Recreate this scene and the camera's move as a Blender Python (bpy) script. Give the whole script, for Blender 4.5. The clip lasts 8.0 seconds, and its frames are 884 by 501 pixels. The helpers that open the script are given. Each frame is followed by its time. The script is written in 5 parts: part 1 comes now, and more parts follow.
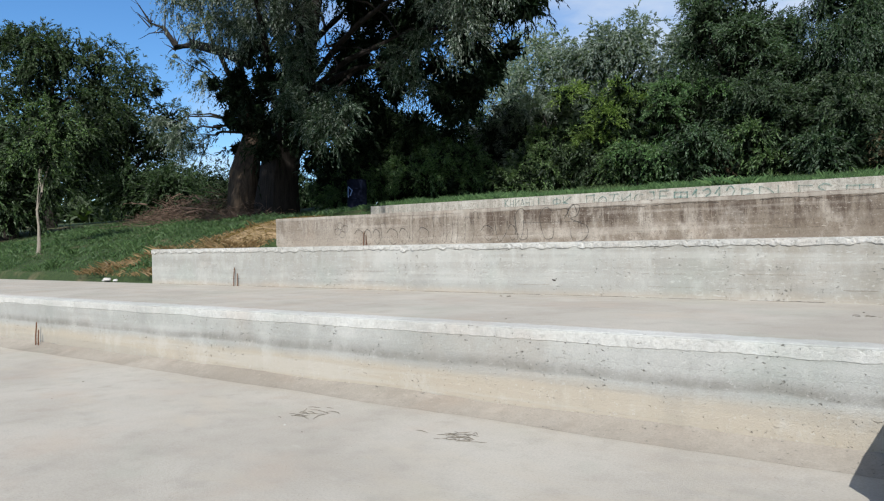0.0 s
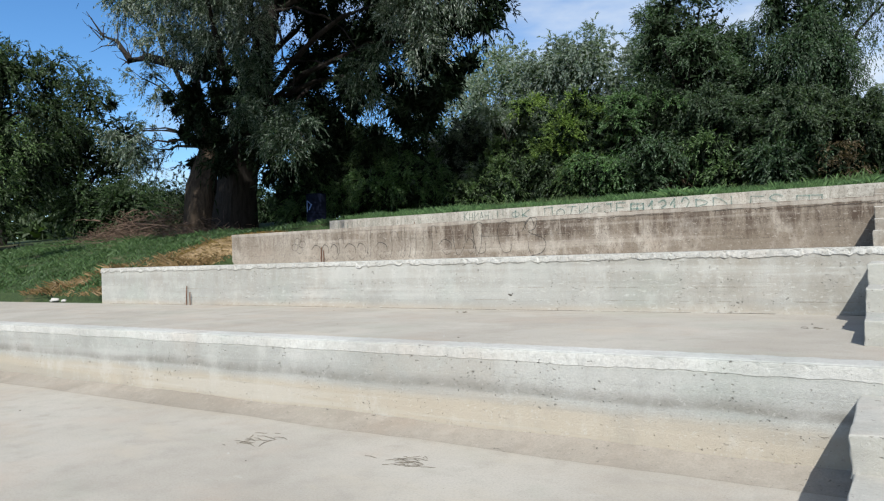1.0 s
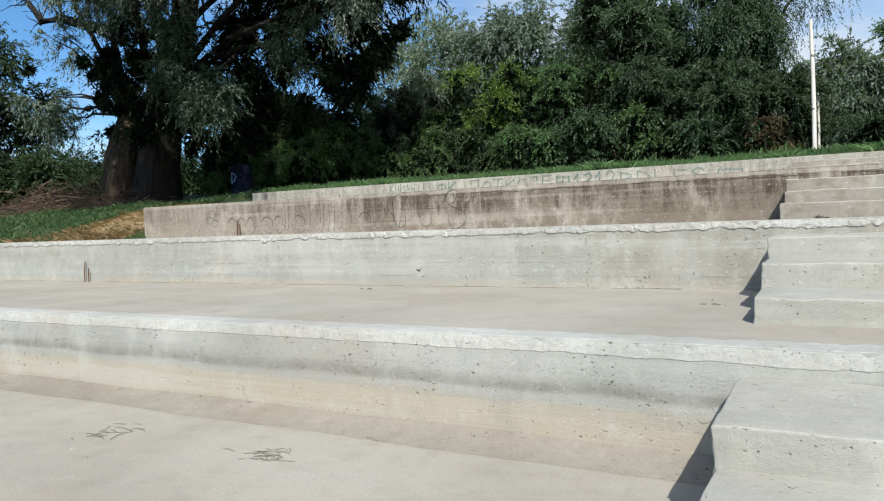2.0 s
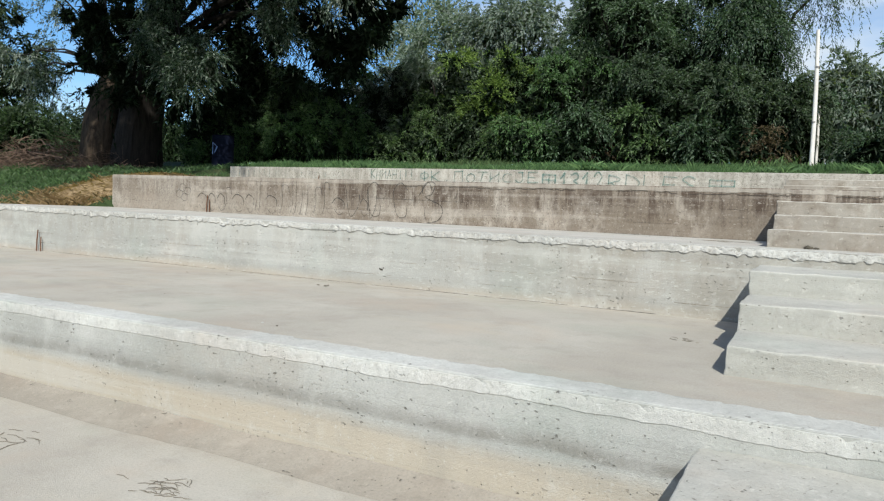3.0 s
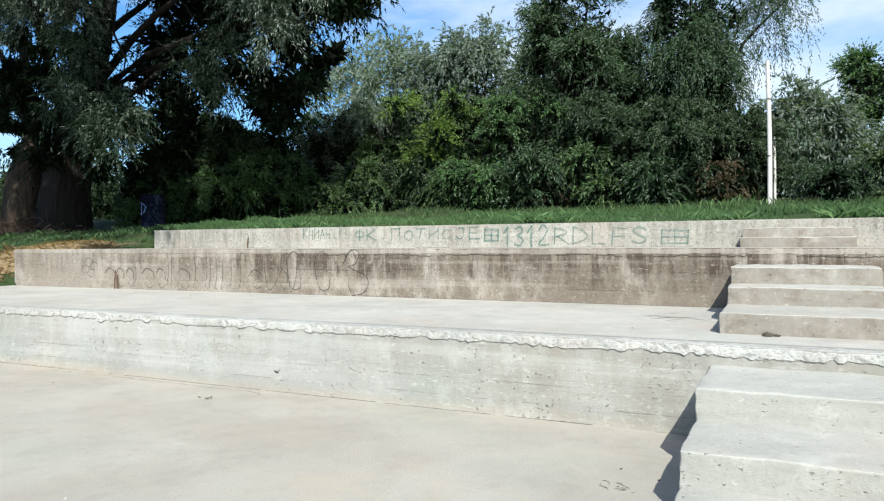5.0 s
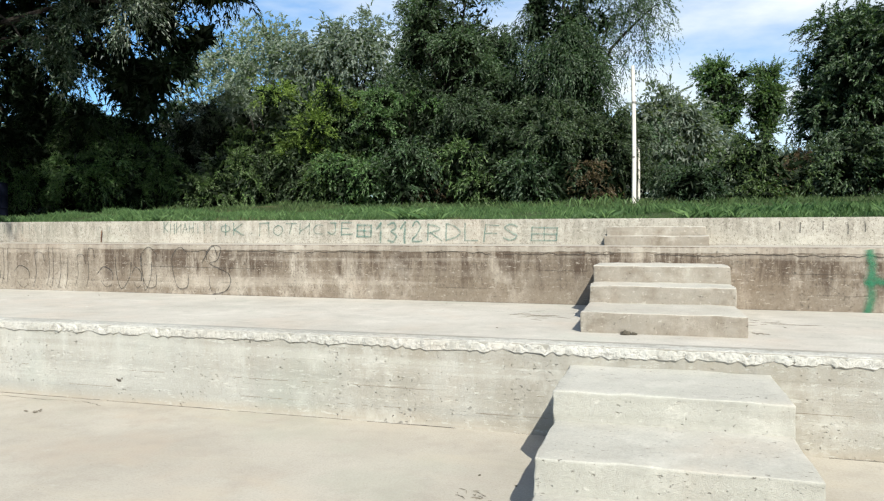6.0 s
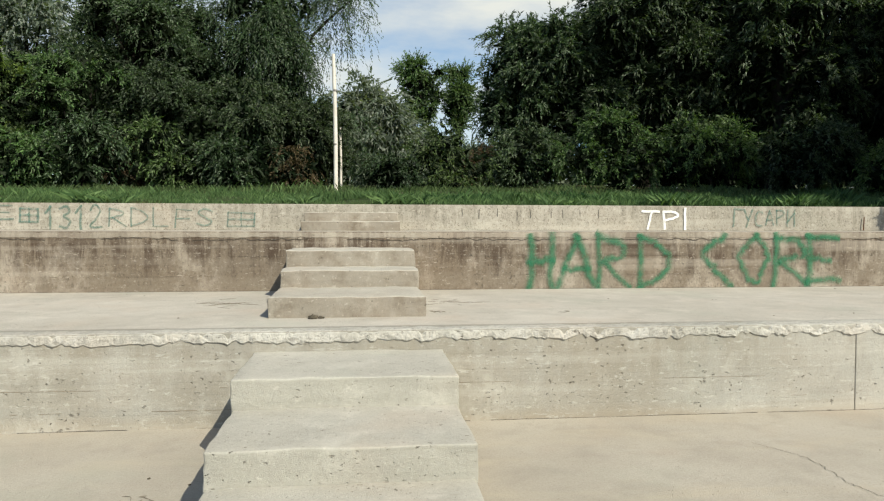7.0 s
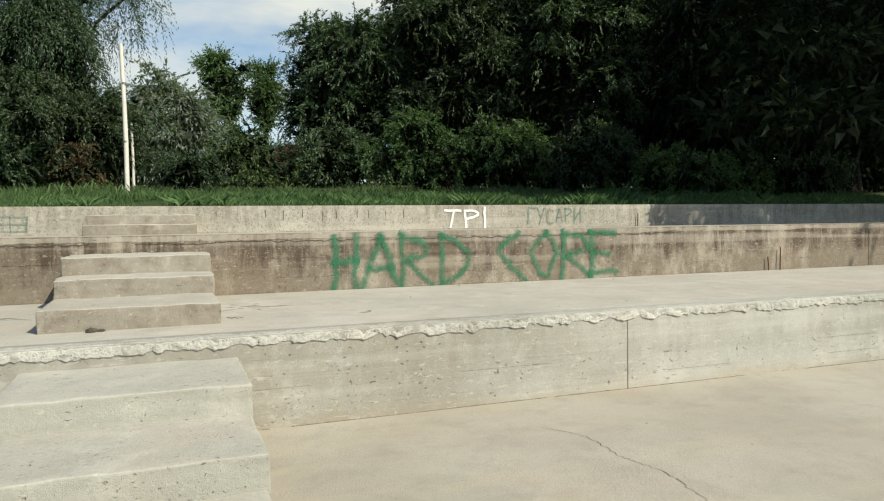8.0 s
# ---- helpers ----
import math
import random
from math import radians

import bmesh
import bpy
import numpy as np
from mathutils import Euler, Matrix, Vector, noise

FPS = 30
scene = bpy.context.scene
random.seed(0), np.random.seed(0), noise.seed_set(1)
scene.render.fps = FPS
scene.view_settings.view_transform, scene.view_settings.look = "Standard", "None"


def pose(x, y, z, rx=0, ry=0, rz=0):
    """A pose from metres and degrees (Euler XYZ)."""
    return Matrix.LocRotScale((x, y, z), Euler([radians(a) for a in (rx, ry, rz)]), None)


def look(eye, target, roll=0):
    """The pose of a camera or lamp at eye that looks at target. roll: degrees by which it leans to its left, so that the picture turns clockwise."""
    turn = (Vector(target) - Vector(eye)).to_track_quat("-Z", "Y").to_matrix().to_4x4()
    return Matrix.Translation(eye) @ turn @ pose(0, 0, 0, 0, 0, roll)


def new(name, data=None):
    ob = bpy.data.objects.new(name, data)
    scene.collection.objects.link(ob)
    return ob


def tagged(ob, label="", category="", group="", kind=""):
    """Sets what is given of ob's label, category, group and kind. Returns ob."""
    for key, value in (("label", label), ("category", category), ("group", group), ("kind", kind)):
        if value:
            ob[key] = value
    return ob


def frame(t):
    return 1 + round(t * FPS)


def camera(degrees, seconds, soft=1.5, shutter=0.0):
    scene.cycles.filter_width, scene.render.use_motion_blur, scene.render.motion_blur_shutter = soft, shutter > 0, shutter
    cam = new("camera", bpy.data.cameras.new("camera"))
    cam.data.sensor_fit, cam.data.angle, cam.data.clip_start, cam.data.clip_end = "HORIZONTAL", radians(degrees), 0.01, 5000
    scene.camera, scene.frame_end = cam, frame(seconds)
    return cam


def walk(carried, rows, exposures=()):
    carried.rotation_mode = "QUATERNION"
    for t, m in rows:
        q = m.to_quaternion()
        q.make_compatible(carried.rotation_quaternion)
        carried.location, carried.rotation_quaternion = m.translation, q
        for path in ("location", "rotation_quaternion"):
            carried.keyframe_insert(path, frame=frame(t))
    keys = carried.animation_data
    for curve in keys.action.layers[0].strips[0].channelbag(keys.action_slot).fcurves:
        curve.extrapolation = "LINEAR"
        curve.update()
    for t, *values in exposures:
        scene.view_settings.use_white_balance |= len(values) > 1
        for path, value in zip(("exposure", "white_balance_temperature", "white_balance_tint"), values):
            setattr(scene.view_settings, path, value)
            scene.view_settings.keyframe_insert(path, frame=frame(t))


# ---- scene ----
cam = camera(63.3, 8.0, soft=1.2)
PATH = [
    (0, (0.257, -10.495, -0.041), (-0.905, -8.868, -0.051), -0.9),
    (0.5, (0.263, -10.49, -0.036), (-0.776, -8.781, -0.044), -2.0),
    (1, (0.309, -10.311, 0.019), (-0.772, -8.628, 0.039), -1.7),
    (1.5, (0.482, -9.969, 0.074), (-0.663, -8.329, 0.088), -2.5),
    (2, (0.563, -9.589, -0.001), (-0.395, -7.834, -0.058), -1.7),
    (2.2, (0.583, -9.426, 0.064), (-0.306, -7.636, -0.011), 2.5),
    (3.3, (0.561, -8.575, 0.364), (-0.418, -6.835, 0.25), 1.8),
    (3.5, (0.617, -8.334, 0.493), (-0.411, -6.621, 0.397), 1.1),
    (4, (0.511, -7.998, 0.683), (-0.538, -6.296, 0.639), -0.2),
    (4.2, (0.458, -7.912, 0.702), (-0.551, -6.186, 0.648), 1.2),
    (5.3, (0.642, -7.132, 0.909), (-0.185, -5.311, 0.89), -0.8),
    (5.5, (0.641, -7.081, 0.915), (-0.153, -5.246, 0.873), -0.4),
    (6, (0.676, -6.973, 0.899), (0.109, -5.055, 0.865), 0.1),
    (6.5, (0.746, -6.927, 0.887), (0.513, -4.941, 0.857), -0.5),
    (7, (0.89, -6.859, 0.874), (1.11, -4.872, 0.805), 0.1),
    (7.5, (0.975, -6.867, 0.879), (1.52, -4.943, 0.837), 0.1),
    (8, (1.037, -6.851, 0.879), (1.756, -4.986, 0.807), -0.8),
]
EXPOSURES = [(0.0, 0.17, 6070, 9), (0.5, 0.26, 6100, 8), (1.0, 0.22, 6100, 8), (1.5, 0.41, 6100, 8), (2.0, 0.17, 6150, 6), (3.5, 0.18, 6150, 6), (4.0, 0.45, 6000, 6), (5.5, 0.51, 6100, 4), (6.0, 0.51, 6500, 5), (6.5, 0.49, 6800, 5), (7.0, 0.15, 7050, 4), (7.5, 0.16, 7050, 3), (8.0, 0.12, 7050, 2)]
walk(cam, [(t, look(eye, target, roll)) for t, eye, target, roll in PATH], EXPOSURES)

# ---- world, sun, exposure ----
SUN_DIR = Vector((0.56, -0.97, 1.0)).normalized()


def sky_world():
    w = bpy.data.worlds.new("sky")
    scene.world = w
    w.use_nodes = True
    nt = w.node_tree
    nt.nodes.clear()
    out = nt.nodes.new("ShaderNodeOutputWorld")
    bg = nt.nodes.new("ShaderNodeBackground")
    sky = nt.nodes.new("ShaderNodeTexSky")
    sky.sky_type = "NISHITA"
    sky.sun_disc = False
    sky.sun_elevation = math.asin(SUN_DIR.z)
    sky.sun_rotation = math.atan2(SUN_DIR.x, SUN_DIR.y)
    sky.air_density, sky.dust_density, sky.ozone_density = 1.0, 0.15, 5.0
    tc = nt.nodes.new("ShaderNodeTexCoord")
    mp = nt.nodes.new("ShaderNodeMapping")
    mp.inputs["Scale"].default_value = (1.3, 1.3, 4.2)
    mp.inputs["Location"].default_value = (0.35, 0.1, 0.2)
    nz = nt.nodes.new("ShaderNodeTexNoise")
    nz.inputs["Scale"].default_value = 1.7
    nz.inputs["Detail"].default_value = 7
    nz.inputs["Roughness"].default_value = 0.55
    ramp = nt.nodes.new("ShaderNodeValToRGB")
    ramp.color_ramp.elements[0].position = 0.40
    ramp.color_ramp.elements[1].position = 0.64
    ramp.color_ramp.elements[0].color = (0, 0, 0, 1)
    ramp.color_ramp.elements[1].color = (1, 1, 1, 1)
    sat = nt.nodes.new("ShaderNodeHueSaturation")
    sat.inputs["Saturation"].default_value = 1.14
    sat.inputs["Value"].default_value = 1.65
    mix = nt.nodes.new("ShaderNodeMix")
    mix.data_type = "RGBA"
    mix.inputs[7].default_value = (9.6, 9.9, 10.2, 1)
    ln = nt.links.new
    ln(tc.outputs["Generated"], mp.inputs["Vector"])
    ln(mp.outputs["Vector"], nz.inputs["Vector"])
    east = nt.nodes.new("ShaderNodeSeparateXYZ")
    ln(tc.outputs["Generated"], east.inputs[0])
    veil = nt.nodes.new("ShaderNodeMath")
    veil.operation = "MULTIPLY_ADD"
    veil.inputs[1].default_value = 0.13
    ln(east.outputs[0], veil.inputs[0])
    ln(nz.outputs["Fac"], veil.inputs[2])
    ln(veil.outputs[0], ramp.inputs["Fac"])
    ln(ramp.outputs["Color"], mix.inputs[0])
    ln(sky.outputs["Color"], sat.inputs["Color"])
    ln(sat.outputs["Color"], mix.inputs[6])
    ln(mix.outputs[2], bg.inputs["Color"])
    bg.inputs["Strength"].default_value = 0.076
    ln(bg.outputs["Background"], out.inputs["Surface"])


sky_world()
sun = new("sun", bpy.data.lights.new("sun", "SUN"))
sun.data.energy = 5.0
sun.data.angle = radians(0.53)
sun.data.color = (1.0, 0.95, 0.87)
sun.matrix_world = look(SUN_DIR * 60, (0, 0, 0))


# ---- materials ----
class Nodes:
    """A small builder for one node material."""

    def __init__(self, name):
        self.mat = bpy.data.materials.new(name)
        self.mat.use_nodes = True
        self.nt = self.mat.node_tree
        self.nt.nodes.clear()
        self.out = self.add("OutputMaterial")
        self.geo = self.add("NewGeometry")

    def add(self, kind, **inputs):
        n = self.nt.nodes.new("ShaderNode" + kind)
        for key, value in inputs.items():
            self.put(n, key.replace("_", " "), value)
        return n

    def put(self, n, key, value):
        if isinstance(value, bpy.types.NodeSocket):
            self.nt.links.new(value, n.inputs[key])
        else:
            n.inputs[key].default_value = value

    def pos(self, scale=(1, 1, 1), shift=(0, 0, 0)):
        m = self.add("Mapping", Vector=self.geo.outputs["Position"], Scale=scale, Location=shift)
        return m.outputs["Vector"]

    def noise(self, scale, detail=4, rough=0.55, stretch=(1, 1, 1), shift=(0, 0, 0), distort=0.0):
        n = self.add("TexNoise", Vector=self.pos(stretch, shift), Scale=scale, Detail=detail, Roughness=rough, Distortion=distort)
        return n.outputs["Fac"]

    def voronoi(self, scale, stretch=(1, 1, 1)):
        return self.add("TexVoronoi", Vector=self.pos(stretch), Scale=scale).outputs["Distance"]

    def step(self, value, low, high, a=0.0, b=1.0):
        n = self.add("MapRange")
        n.interpolation_type = "SMOOTHSTEP"
        for i, v in enumerate((value, low, high, a, b)):
            self.put(n, i, v)
        return n.outputs[0]

    def math(self, op, a, b=0.0):
        n = self.add("Math")
        n.operation = op
        self.put(n, 0, a)
        self.put(n, 1, b)
        return n.outputs[0]

    def mix(self, fac, a, b, mode="MIX"):
        n = self.add("Mix")
        n.data_type = "RGBA"
        n.blend_type = mode
        self.put(n, 0, fac)
        for i, c in ((6, a), (7, b)):
            self.put(n, i, c if isinstance(c, bpy.types.NodeSocket) else (*c, 1))
        return n.outputs[2]

    def axis(self, i):
        s = self.add("SeparateXYZ", Vector=self.geo.outputs["Position"])
        return s.outputs[i]

    def bump(self, height, strength, distance):
        return self.add("Bump", Height=height, Strength=strength, Distance=distance).outputs["Normal"]

    def finish(self, color, rough=0.9, normal=None, metal=0.0, spec=0.3):
        b = self.add("BsdfPrincipled")
        self.put(b, "Base Color", color if isinstance(color, bpy.types.NodeSocket) else (*color, 1))
        self.put(b, "Roughness", rough)
        self.put(b, "Metallic", metal)
        self.put(b, "Specular IOR Level", spec)
        if normal is not None:
            self.put(b, "Normal", normal)
        self.nt.links.new(b.outputs[0], self.out.inputs["Surface"])
        return self.mat


def concrete(name, base, light, drip=0.0, drip_color=(0.12, 0.085, 0.065), drip_x=None, foot=None, band=None, form=True, z_top=0.0, floor=False, riser=None, coarse=0.0, patch=None):
    """Weathered poured concrete. drip: dark streaks that run down from z_top; foot: (z0, z1, colour) of a silt stain; band: z of a tide line; patch: (x0, x1, colour) of a brown stain."""
    n = Nodes(name)
    big = n.noise(0.55, 5, 0.6)
    mid = n.noise(3.1, 6, 0.65)
    fine = n.noise(55, 5, 0.7)
    grain = n.noise(220, 2, 0.5)
    c = n.mix(n.step(big, 0.3, 0.72), base, light)
    c = n.mix(n.step(mid, 0.45, 0.8, 0.0, 0.45), c, tuple(v * 0.72 for v in base))
    c = n.mix(n.step(fine, 0.35, 0.75, 0.0, 0.36), c, tuple(v * 0.6 for v in base))
    tint = n.noise(0.9, 4, 0.6, (1, 1, 1), (13, 4, 6))
    c = n.mix(n.step(tint, 0.5, 0.72, 0.0, 0.35), c, (base[0] * 1.12, base[1] * 0.98, base[2] * 0.9))
    c = n.mix(n.step(tint, 0.28, 0.46, 0.35, 0.0), c, (base[0] * 0.86, base[1] * 0.96, base[2] * 0.93))
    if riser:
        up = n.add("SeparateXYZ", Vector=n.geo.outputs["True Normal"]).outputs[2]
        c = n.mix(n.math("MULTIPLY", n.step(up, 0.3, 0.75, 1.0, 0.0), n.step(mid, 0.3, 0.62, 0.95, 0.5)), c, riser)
    if floor:
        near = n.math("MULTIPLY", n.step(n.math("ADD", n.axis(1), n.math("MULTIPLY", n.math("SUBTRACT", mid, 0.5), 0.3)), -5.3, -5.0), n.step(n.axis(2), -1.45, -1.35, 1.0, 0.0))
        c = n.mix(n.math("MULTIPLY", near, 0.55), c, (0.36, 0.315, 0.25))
        streak = n.noise(1.6, 5, 0.6, (0.45, 1.4, 1), (7, 3, 0), 0.6)
        c = n.mix(n.step(streak, 0.5, 0.78, 0.0, 0.5), c, (0.46, 0.40, 0.31))
        blot = n.noise(0.9, 6, 0.7, (1, 1, 1), (21, 9, 0))
        c = n.mix(n.step(blot, 0.56, 0.72, 0.0, 0.2), c, tuple(v * 0.62 for v in base))
        pale = n.noise(2.6, 6, 0.75, (0.7, 1.8, 1), (3, 33, 0))
        c = n.mix(n.step(pale, 0.6, 0.74, 0.0, 0.28), c, (0.58, 0.555, 0.5))
    if foot:
        z0, z1, fc = foot
        edge = n.math("ADD", n.axis(2), n.math("MULTIPLY", n.math("SUBTRACT", n.noise(0.7, 4, 0.6, (1, 1, 0.2)), 0.5), 0.16))
        c = n.mix(n.step(edge, z0, z1, 0.82, 0.0), c, fc)
        thin = n.noise(3.0, 5, 0.7, (0.6, 1, 5))
        c = n.mix(n.math("MULTIPLY", n.step(edge, z0, z1, 1.0, 0.0), n.step(thin, 0.5, 0.75, 0.0, 0.3)), c, (0.36, 0.31, 0.235))
    if patch:
        x0, x1, pc = patch
        zone = n.math("MULTIPLY", n.step(n.axis(0), x0 - 2.0, x0 + 2.0), n.step(n.axis(0), x1 - 1.5, x1 + 1.5, 1.0, 0.0))
        blotch = n.noise(1.3, 6, 0.7, (1, 1, 0.8), (14, 2, 9))
        c = n.mix(n.math("MULTIPLY", zone, n.step(blotch, 0.32, 0.6, 0.15, 0.6)), c, pc)
    if band is not None:
        wob = n.math("ADD", n.axis(2), n.math("MULTIPLY", n.math("SUBTRACT", n.noise(0.8, 4, 0.6, (1, 1, 0.2), (5, 0, 0)), 0.5), 0.12))
        up = n.step(wob, band - 0.05, band - 0.01)
        down = n.step(wob, band + 0.0, band + 0.11, 1.0, 0.0)
        c = n.mix(n.math("MULTIPLY", n.math("MULTIPLY", up, down), n.step(mid, 0.2, 0.7, 0.3, 0.7)), c, (0.17, 0.155, 0.13))
    if drip > 0:
        s1 = n.noise(6.5, 7, 0.75, (1, 1, 0.13), (0, 0, 0), 0.4)
        s2 = n.noise(1.1, 4, 0.55, (1, 1, 0.25), (11, 0, 0))
        reach = n.math("ADD", n.axis(2), n.math("MULTIPLY", n.math("SUBTRACT", n.noise(2.2, 4, 0.6, (1, 1, 0.03), (2, 0, 0)), 0.5), 0.85))
        m = n.math("MULTIPLY", n.step(s1, 0.36, 0.66), n.step(reach, z_top - 0.62, z_top - 0.2))
        m = n.math("MULTIPLY", m, n.step(s2, 0.3, 0.52))
        if drip_x:
            xs = n.math("ADD", n.axis(0), n.math("MULTIPLY", n.math("SUBTRACT", s2, 0.5), 6.0))
            m = n.math("MULTIPLY", m, n.math("ADD", n.math("MULTIPLY", n.step(xs, drip_x[0] - 2.5, drip_x[0] + 2.5), n.step(xs, drip_x[1] - 1.0, drip_x[1] + 1.5, 1.0, 0.0)), 0.75))
            zone = n.math("MULTIPLY", n.step(xs, drip_x[0] - 2.0, drip_x[0] + 2.0), n.step(xs, drip_x[1] - 0.6, drip_x[1] + 1.2, 1.0, 0.0))
            cloud = n.noise(2.6, 6, 0.7, (1, 1, 0.45), (31, 0, 0))
            wash = n.math("MULTIPLY", n.math("ADD", n.math("MULTIPLY", zone, 0.5), 0.36), n.step(cloud, 0.3, 0.56))
            c = n.mix(wash, c, (0.16, 0.124, 0.09))
        c = n.mix(n.math("MULTIPLY", m, drip), c, drip_color)
        moss = n.noise(7, 6, 0.75, (1, 1, 0.5), (4, 4, 4))
        c = n.mix(n.math("MULTIPLY", n.step(moss, 0.56, 0.68), n.math("MULTIPLY", n.step(s2, 0.4, 0.6), 0.55 * drip)), c, (0.085, 0.065, 0.05))
        if drip >= 0.6:
            grit = n.noise(34, 6, 0.8, (1, 1, 0.7), (6, 3, 1))
            c = n.mix(n.step(grit, 0.52, 0.62, 0.0, 0.7), c, (0.09, 0.07, 0.054))
            c = n.mix(n.step(grit, 0.3, 0.44, 0.4, 0.0), c, light)
        scab = n.noise(14, 5, 0.7, (0.6, 1, 2.2), (9, 1, 3))
        c = n.mix(n.step(scab, 0.58, 0.66, 0.0, 0.5), c, tuple(min(0.6, v * 1.15) for v in light))
    pits = n.voronoi(26)
    hole = n.math("MULTIPLY", n.step(pits, 0.05, 0.13, 1.0, 0.0), n.step(n.noise(4.0, 3), 0.5, 0.62))
    speck = n.math("MULTIPLY", n.step(n.voronoi(60), 0.1, 0.2, 1.0, 0.0), n.step(n.noise(11, 3, 0.6, (1, 1, 1), (2, 5, 8)), 0.5, 0.62))
    c = n.mix(n.math("MULTIPLY", n.math("MAXIMUM", hole, n.math("MULTIPLY", speck, 0.7)), 0.6), c, (0.1, 0.09, 0.075))
    if not floor:
        big_pit = n.math("MULTIPLY", n.step(n.voronoi(15), 0.04, 0.1, 1.0, 0.0), n.step(n.noise(2.7, 3, 0.5, (1, 1, 1), (8, 2, 5)), 0.44, 0.58))
        c = n.mix(n.math("MULTIPLY", big_pit, 0.5), c, (0.12, 0.105, 0.085))
        hole = n.math("MAXIMUM", hole, big_pit)
        smear = n.noise(1.7, 6, 0.72, (1, 1, 0.55), (17, 3, 2))
        c = n.mix(n.step(smear, 0.5, 0.68, 0.0, 0.42 if drip >= 0.5 else 0.2), c, tuple(v * 0.62 for v in base))
        bleach = n.noise(2.4, 5, 0.7, (1, 1, 0.7), (2, 27, 5))
        c = n.mix(n.step(bleach, 0.5, 0.72, 0.0, 0.34), c, tuple(min(0.7, v * 1.22) for v in light))
        gouge = n.math("MULTIPLY", n.step(n.noise(33, 3, 0.6, (0.7, 1, 1.2), (4, 8, 1)), 0.64, 0.69), n.step(n.noise(3.4, 3, 0.6, (1, 1, 1), (9, 9, 2)), 0.47, 0.6))
        c = n.mix(n.math("MULTIPLY", gouge, 0.75), c, (0.11, 0.096, 0.078))
        hole = n.math("MAXIMUM", hole, gouge)
        rub = n.noise(21, 4, 0.7, (1, 1, 1), (1, 7, 2))
        c = n.mix(n.step(rub, 0.58, 0.72, 0.0, 0.4), c, tuple(min(0.7, v * 1.2) for v in light))
    h = n.math("ADD", n.math("MULTIPLY", fine, 0.5), n.math("MULTIPLY", grain, 0.25))
    h = n.math("SUBTRACT", h, n.math("MULTIPLY", hole, 1.2))
    if form:
        # the layers in which the concrete was poured
        pour = n.noise(1.5, 4, 0.5, (0.1, 0.1, 3.2), (3, 8, 1))
        c = n.mix(n.step(pour, 0.5, 0.64, 0.0, 0.3), c, tuple(v * 0.74 for v in base))
        c = n.mix(n.step(pour, 0.34, 0.47, 0.28, 0.0), c, tuple(min(0.7, v * 1.14) for v in light))
        lines = n.noise(1.0, 2, 0.4, (0.05, 0.05, 9.0))
        edge = n.step(n.math("ABSOLUTE", n.math("SUBTRACT", lines, 0.5)), 0.0, 0.012, 1.0, 0.0)
        gate = n.step(n.noise(0.7, 3), 0.5, 0.68)
        c = n.mix(n.math("MULTIPLY", n.math("MULTIPLY", edge, gate), 0.06), c, (0.16, 0.14, 0.115))
        h = n.math("ADD", h, n.math("MULTIPLY", n.step(lines, 0.48, 0.52), 0.08))
    if coarse > 0:
        crumb = n.noise(24, 5, 0.75, (1, 1, 1), (5, 1, 9))
        h = n.math("ADD", h, n.math("MULTIPLY", crumb, 2.6 * coarse))
        c = n.mix(n.step(crumb, 0.32, 0.5, 0.65 * min(1.0, 1.2 * coarse), 0.0), c, (0.19, 0.172, 0.148))
        spall = n.noise(6.5, 5, 0.7, (1, 1, 1.4), (3, 12, 7))
        c = n.mix(n.step(spall, 0.52, 0.62, 0.0, 0.6 * min(1.0, 1.2 * coarse)), c, tuple(v * 0.72 for v in base))
    return n.finish(c, n.step(mid, 0.3, 0.7, 0.82, 0.97), n.bump(h, 0.9, 0.011), spec=0.25)


def leaf_material(name, dark, light, back=None, gloss=0.5, glow=0.2, sheen=0.2):
    n = Nodes(name)
    r = n.geo.outputs["Random Per Island"]
    c = n.mix(n.math("POWER", r, 1.6), dark, tuple(1.25 * v for v in light))
    c = n.mix(n.step(n.noise(0.6, 3), 0.4, 0.65, 0.0, 0.4), c, tuple(0.55 * a + 0.2 * b for a, b in zip(dark, light)))
    if back:
        c = n.mix(n.step(n.math("FRACT", n.math("MULTIPLY", r, 37.0)), 0.7, 0.76), c, back)
    own = n.add("ObjectInfo").outputs["Random"]
    hsv = n.add("HueSaturation", Color=c, Hue=n.step(own, 0.0, 1.0, 0.485, 0.51), Value=n.step(n.math("FRACT", n.math("MULTIPLY", own, 7.3)), 0.0, 1.0, 0.8, 1.15))
    c = hsv.outputs[0]
    b = n.add("BsdfPrincipled", Base_Color=c, Roughness=gloss)
    n.put(b, "Specular IOR Level", sheen)
    t = n.add("BsdfTranslucent", Color=n.mix(1.0, c, (1.5, 1.8, 0.5), "MULTIPLY"))
    m = n.add("MixShader", Fac=glow)
    n.nt.links.new(b.outputs[0], m.inputs[1])
    n.nt.links.new(t.outputs[0], m.inputs[2])
    n.nt.links.new(m.outputs[0], n.out.inputs["Surface"])
    return n.mat


def bark_material(name, a, b):
    n = Nodes(name)
    g = n.noise(9, 6, 0.7, (1, 1, 0.18), (0, 0, 0), 0.5)
    c = n.mix(n.step(g, 0.3, 0.7), a, b)
    return n.finish(c, 0.95, n.bump(g, 1.0, 0.05))


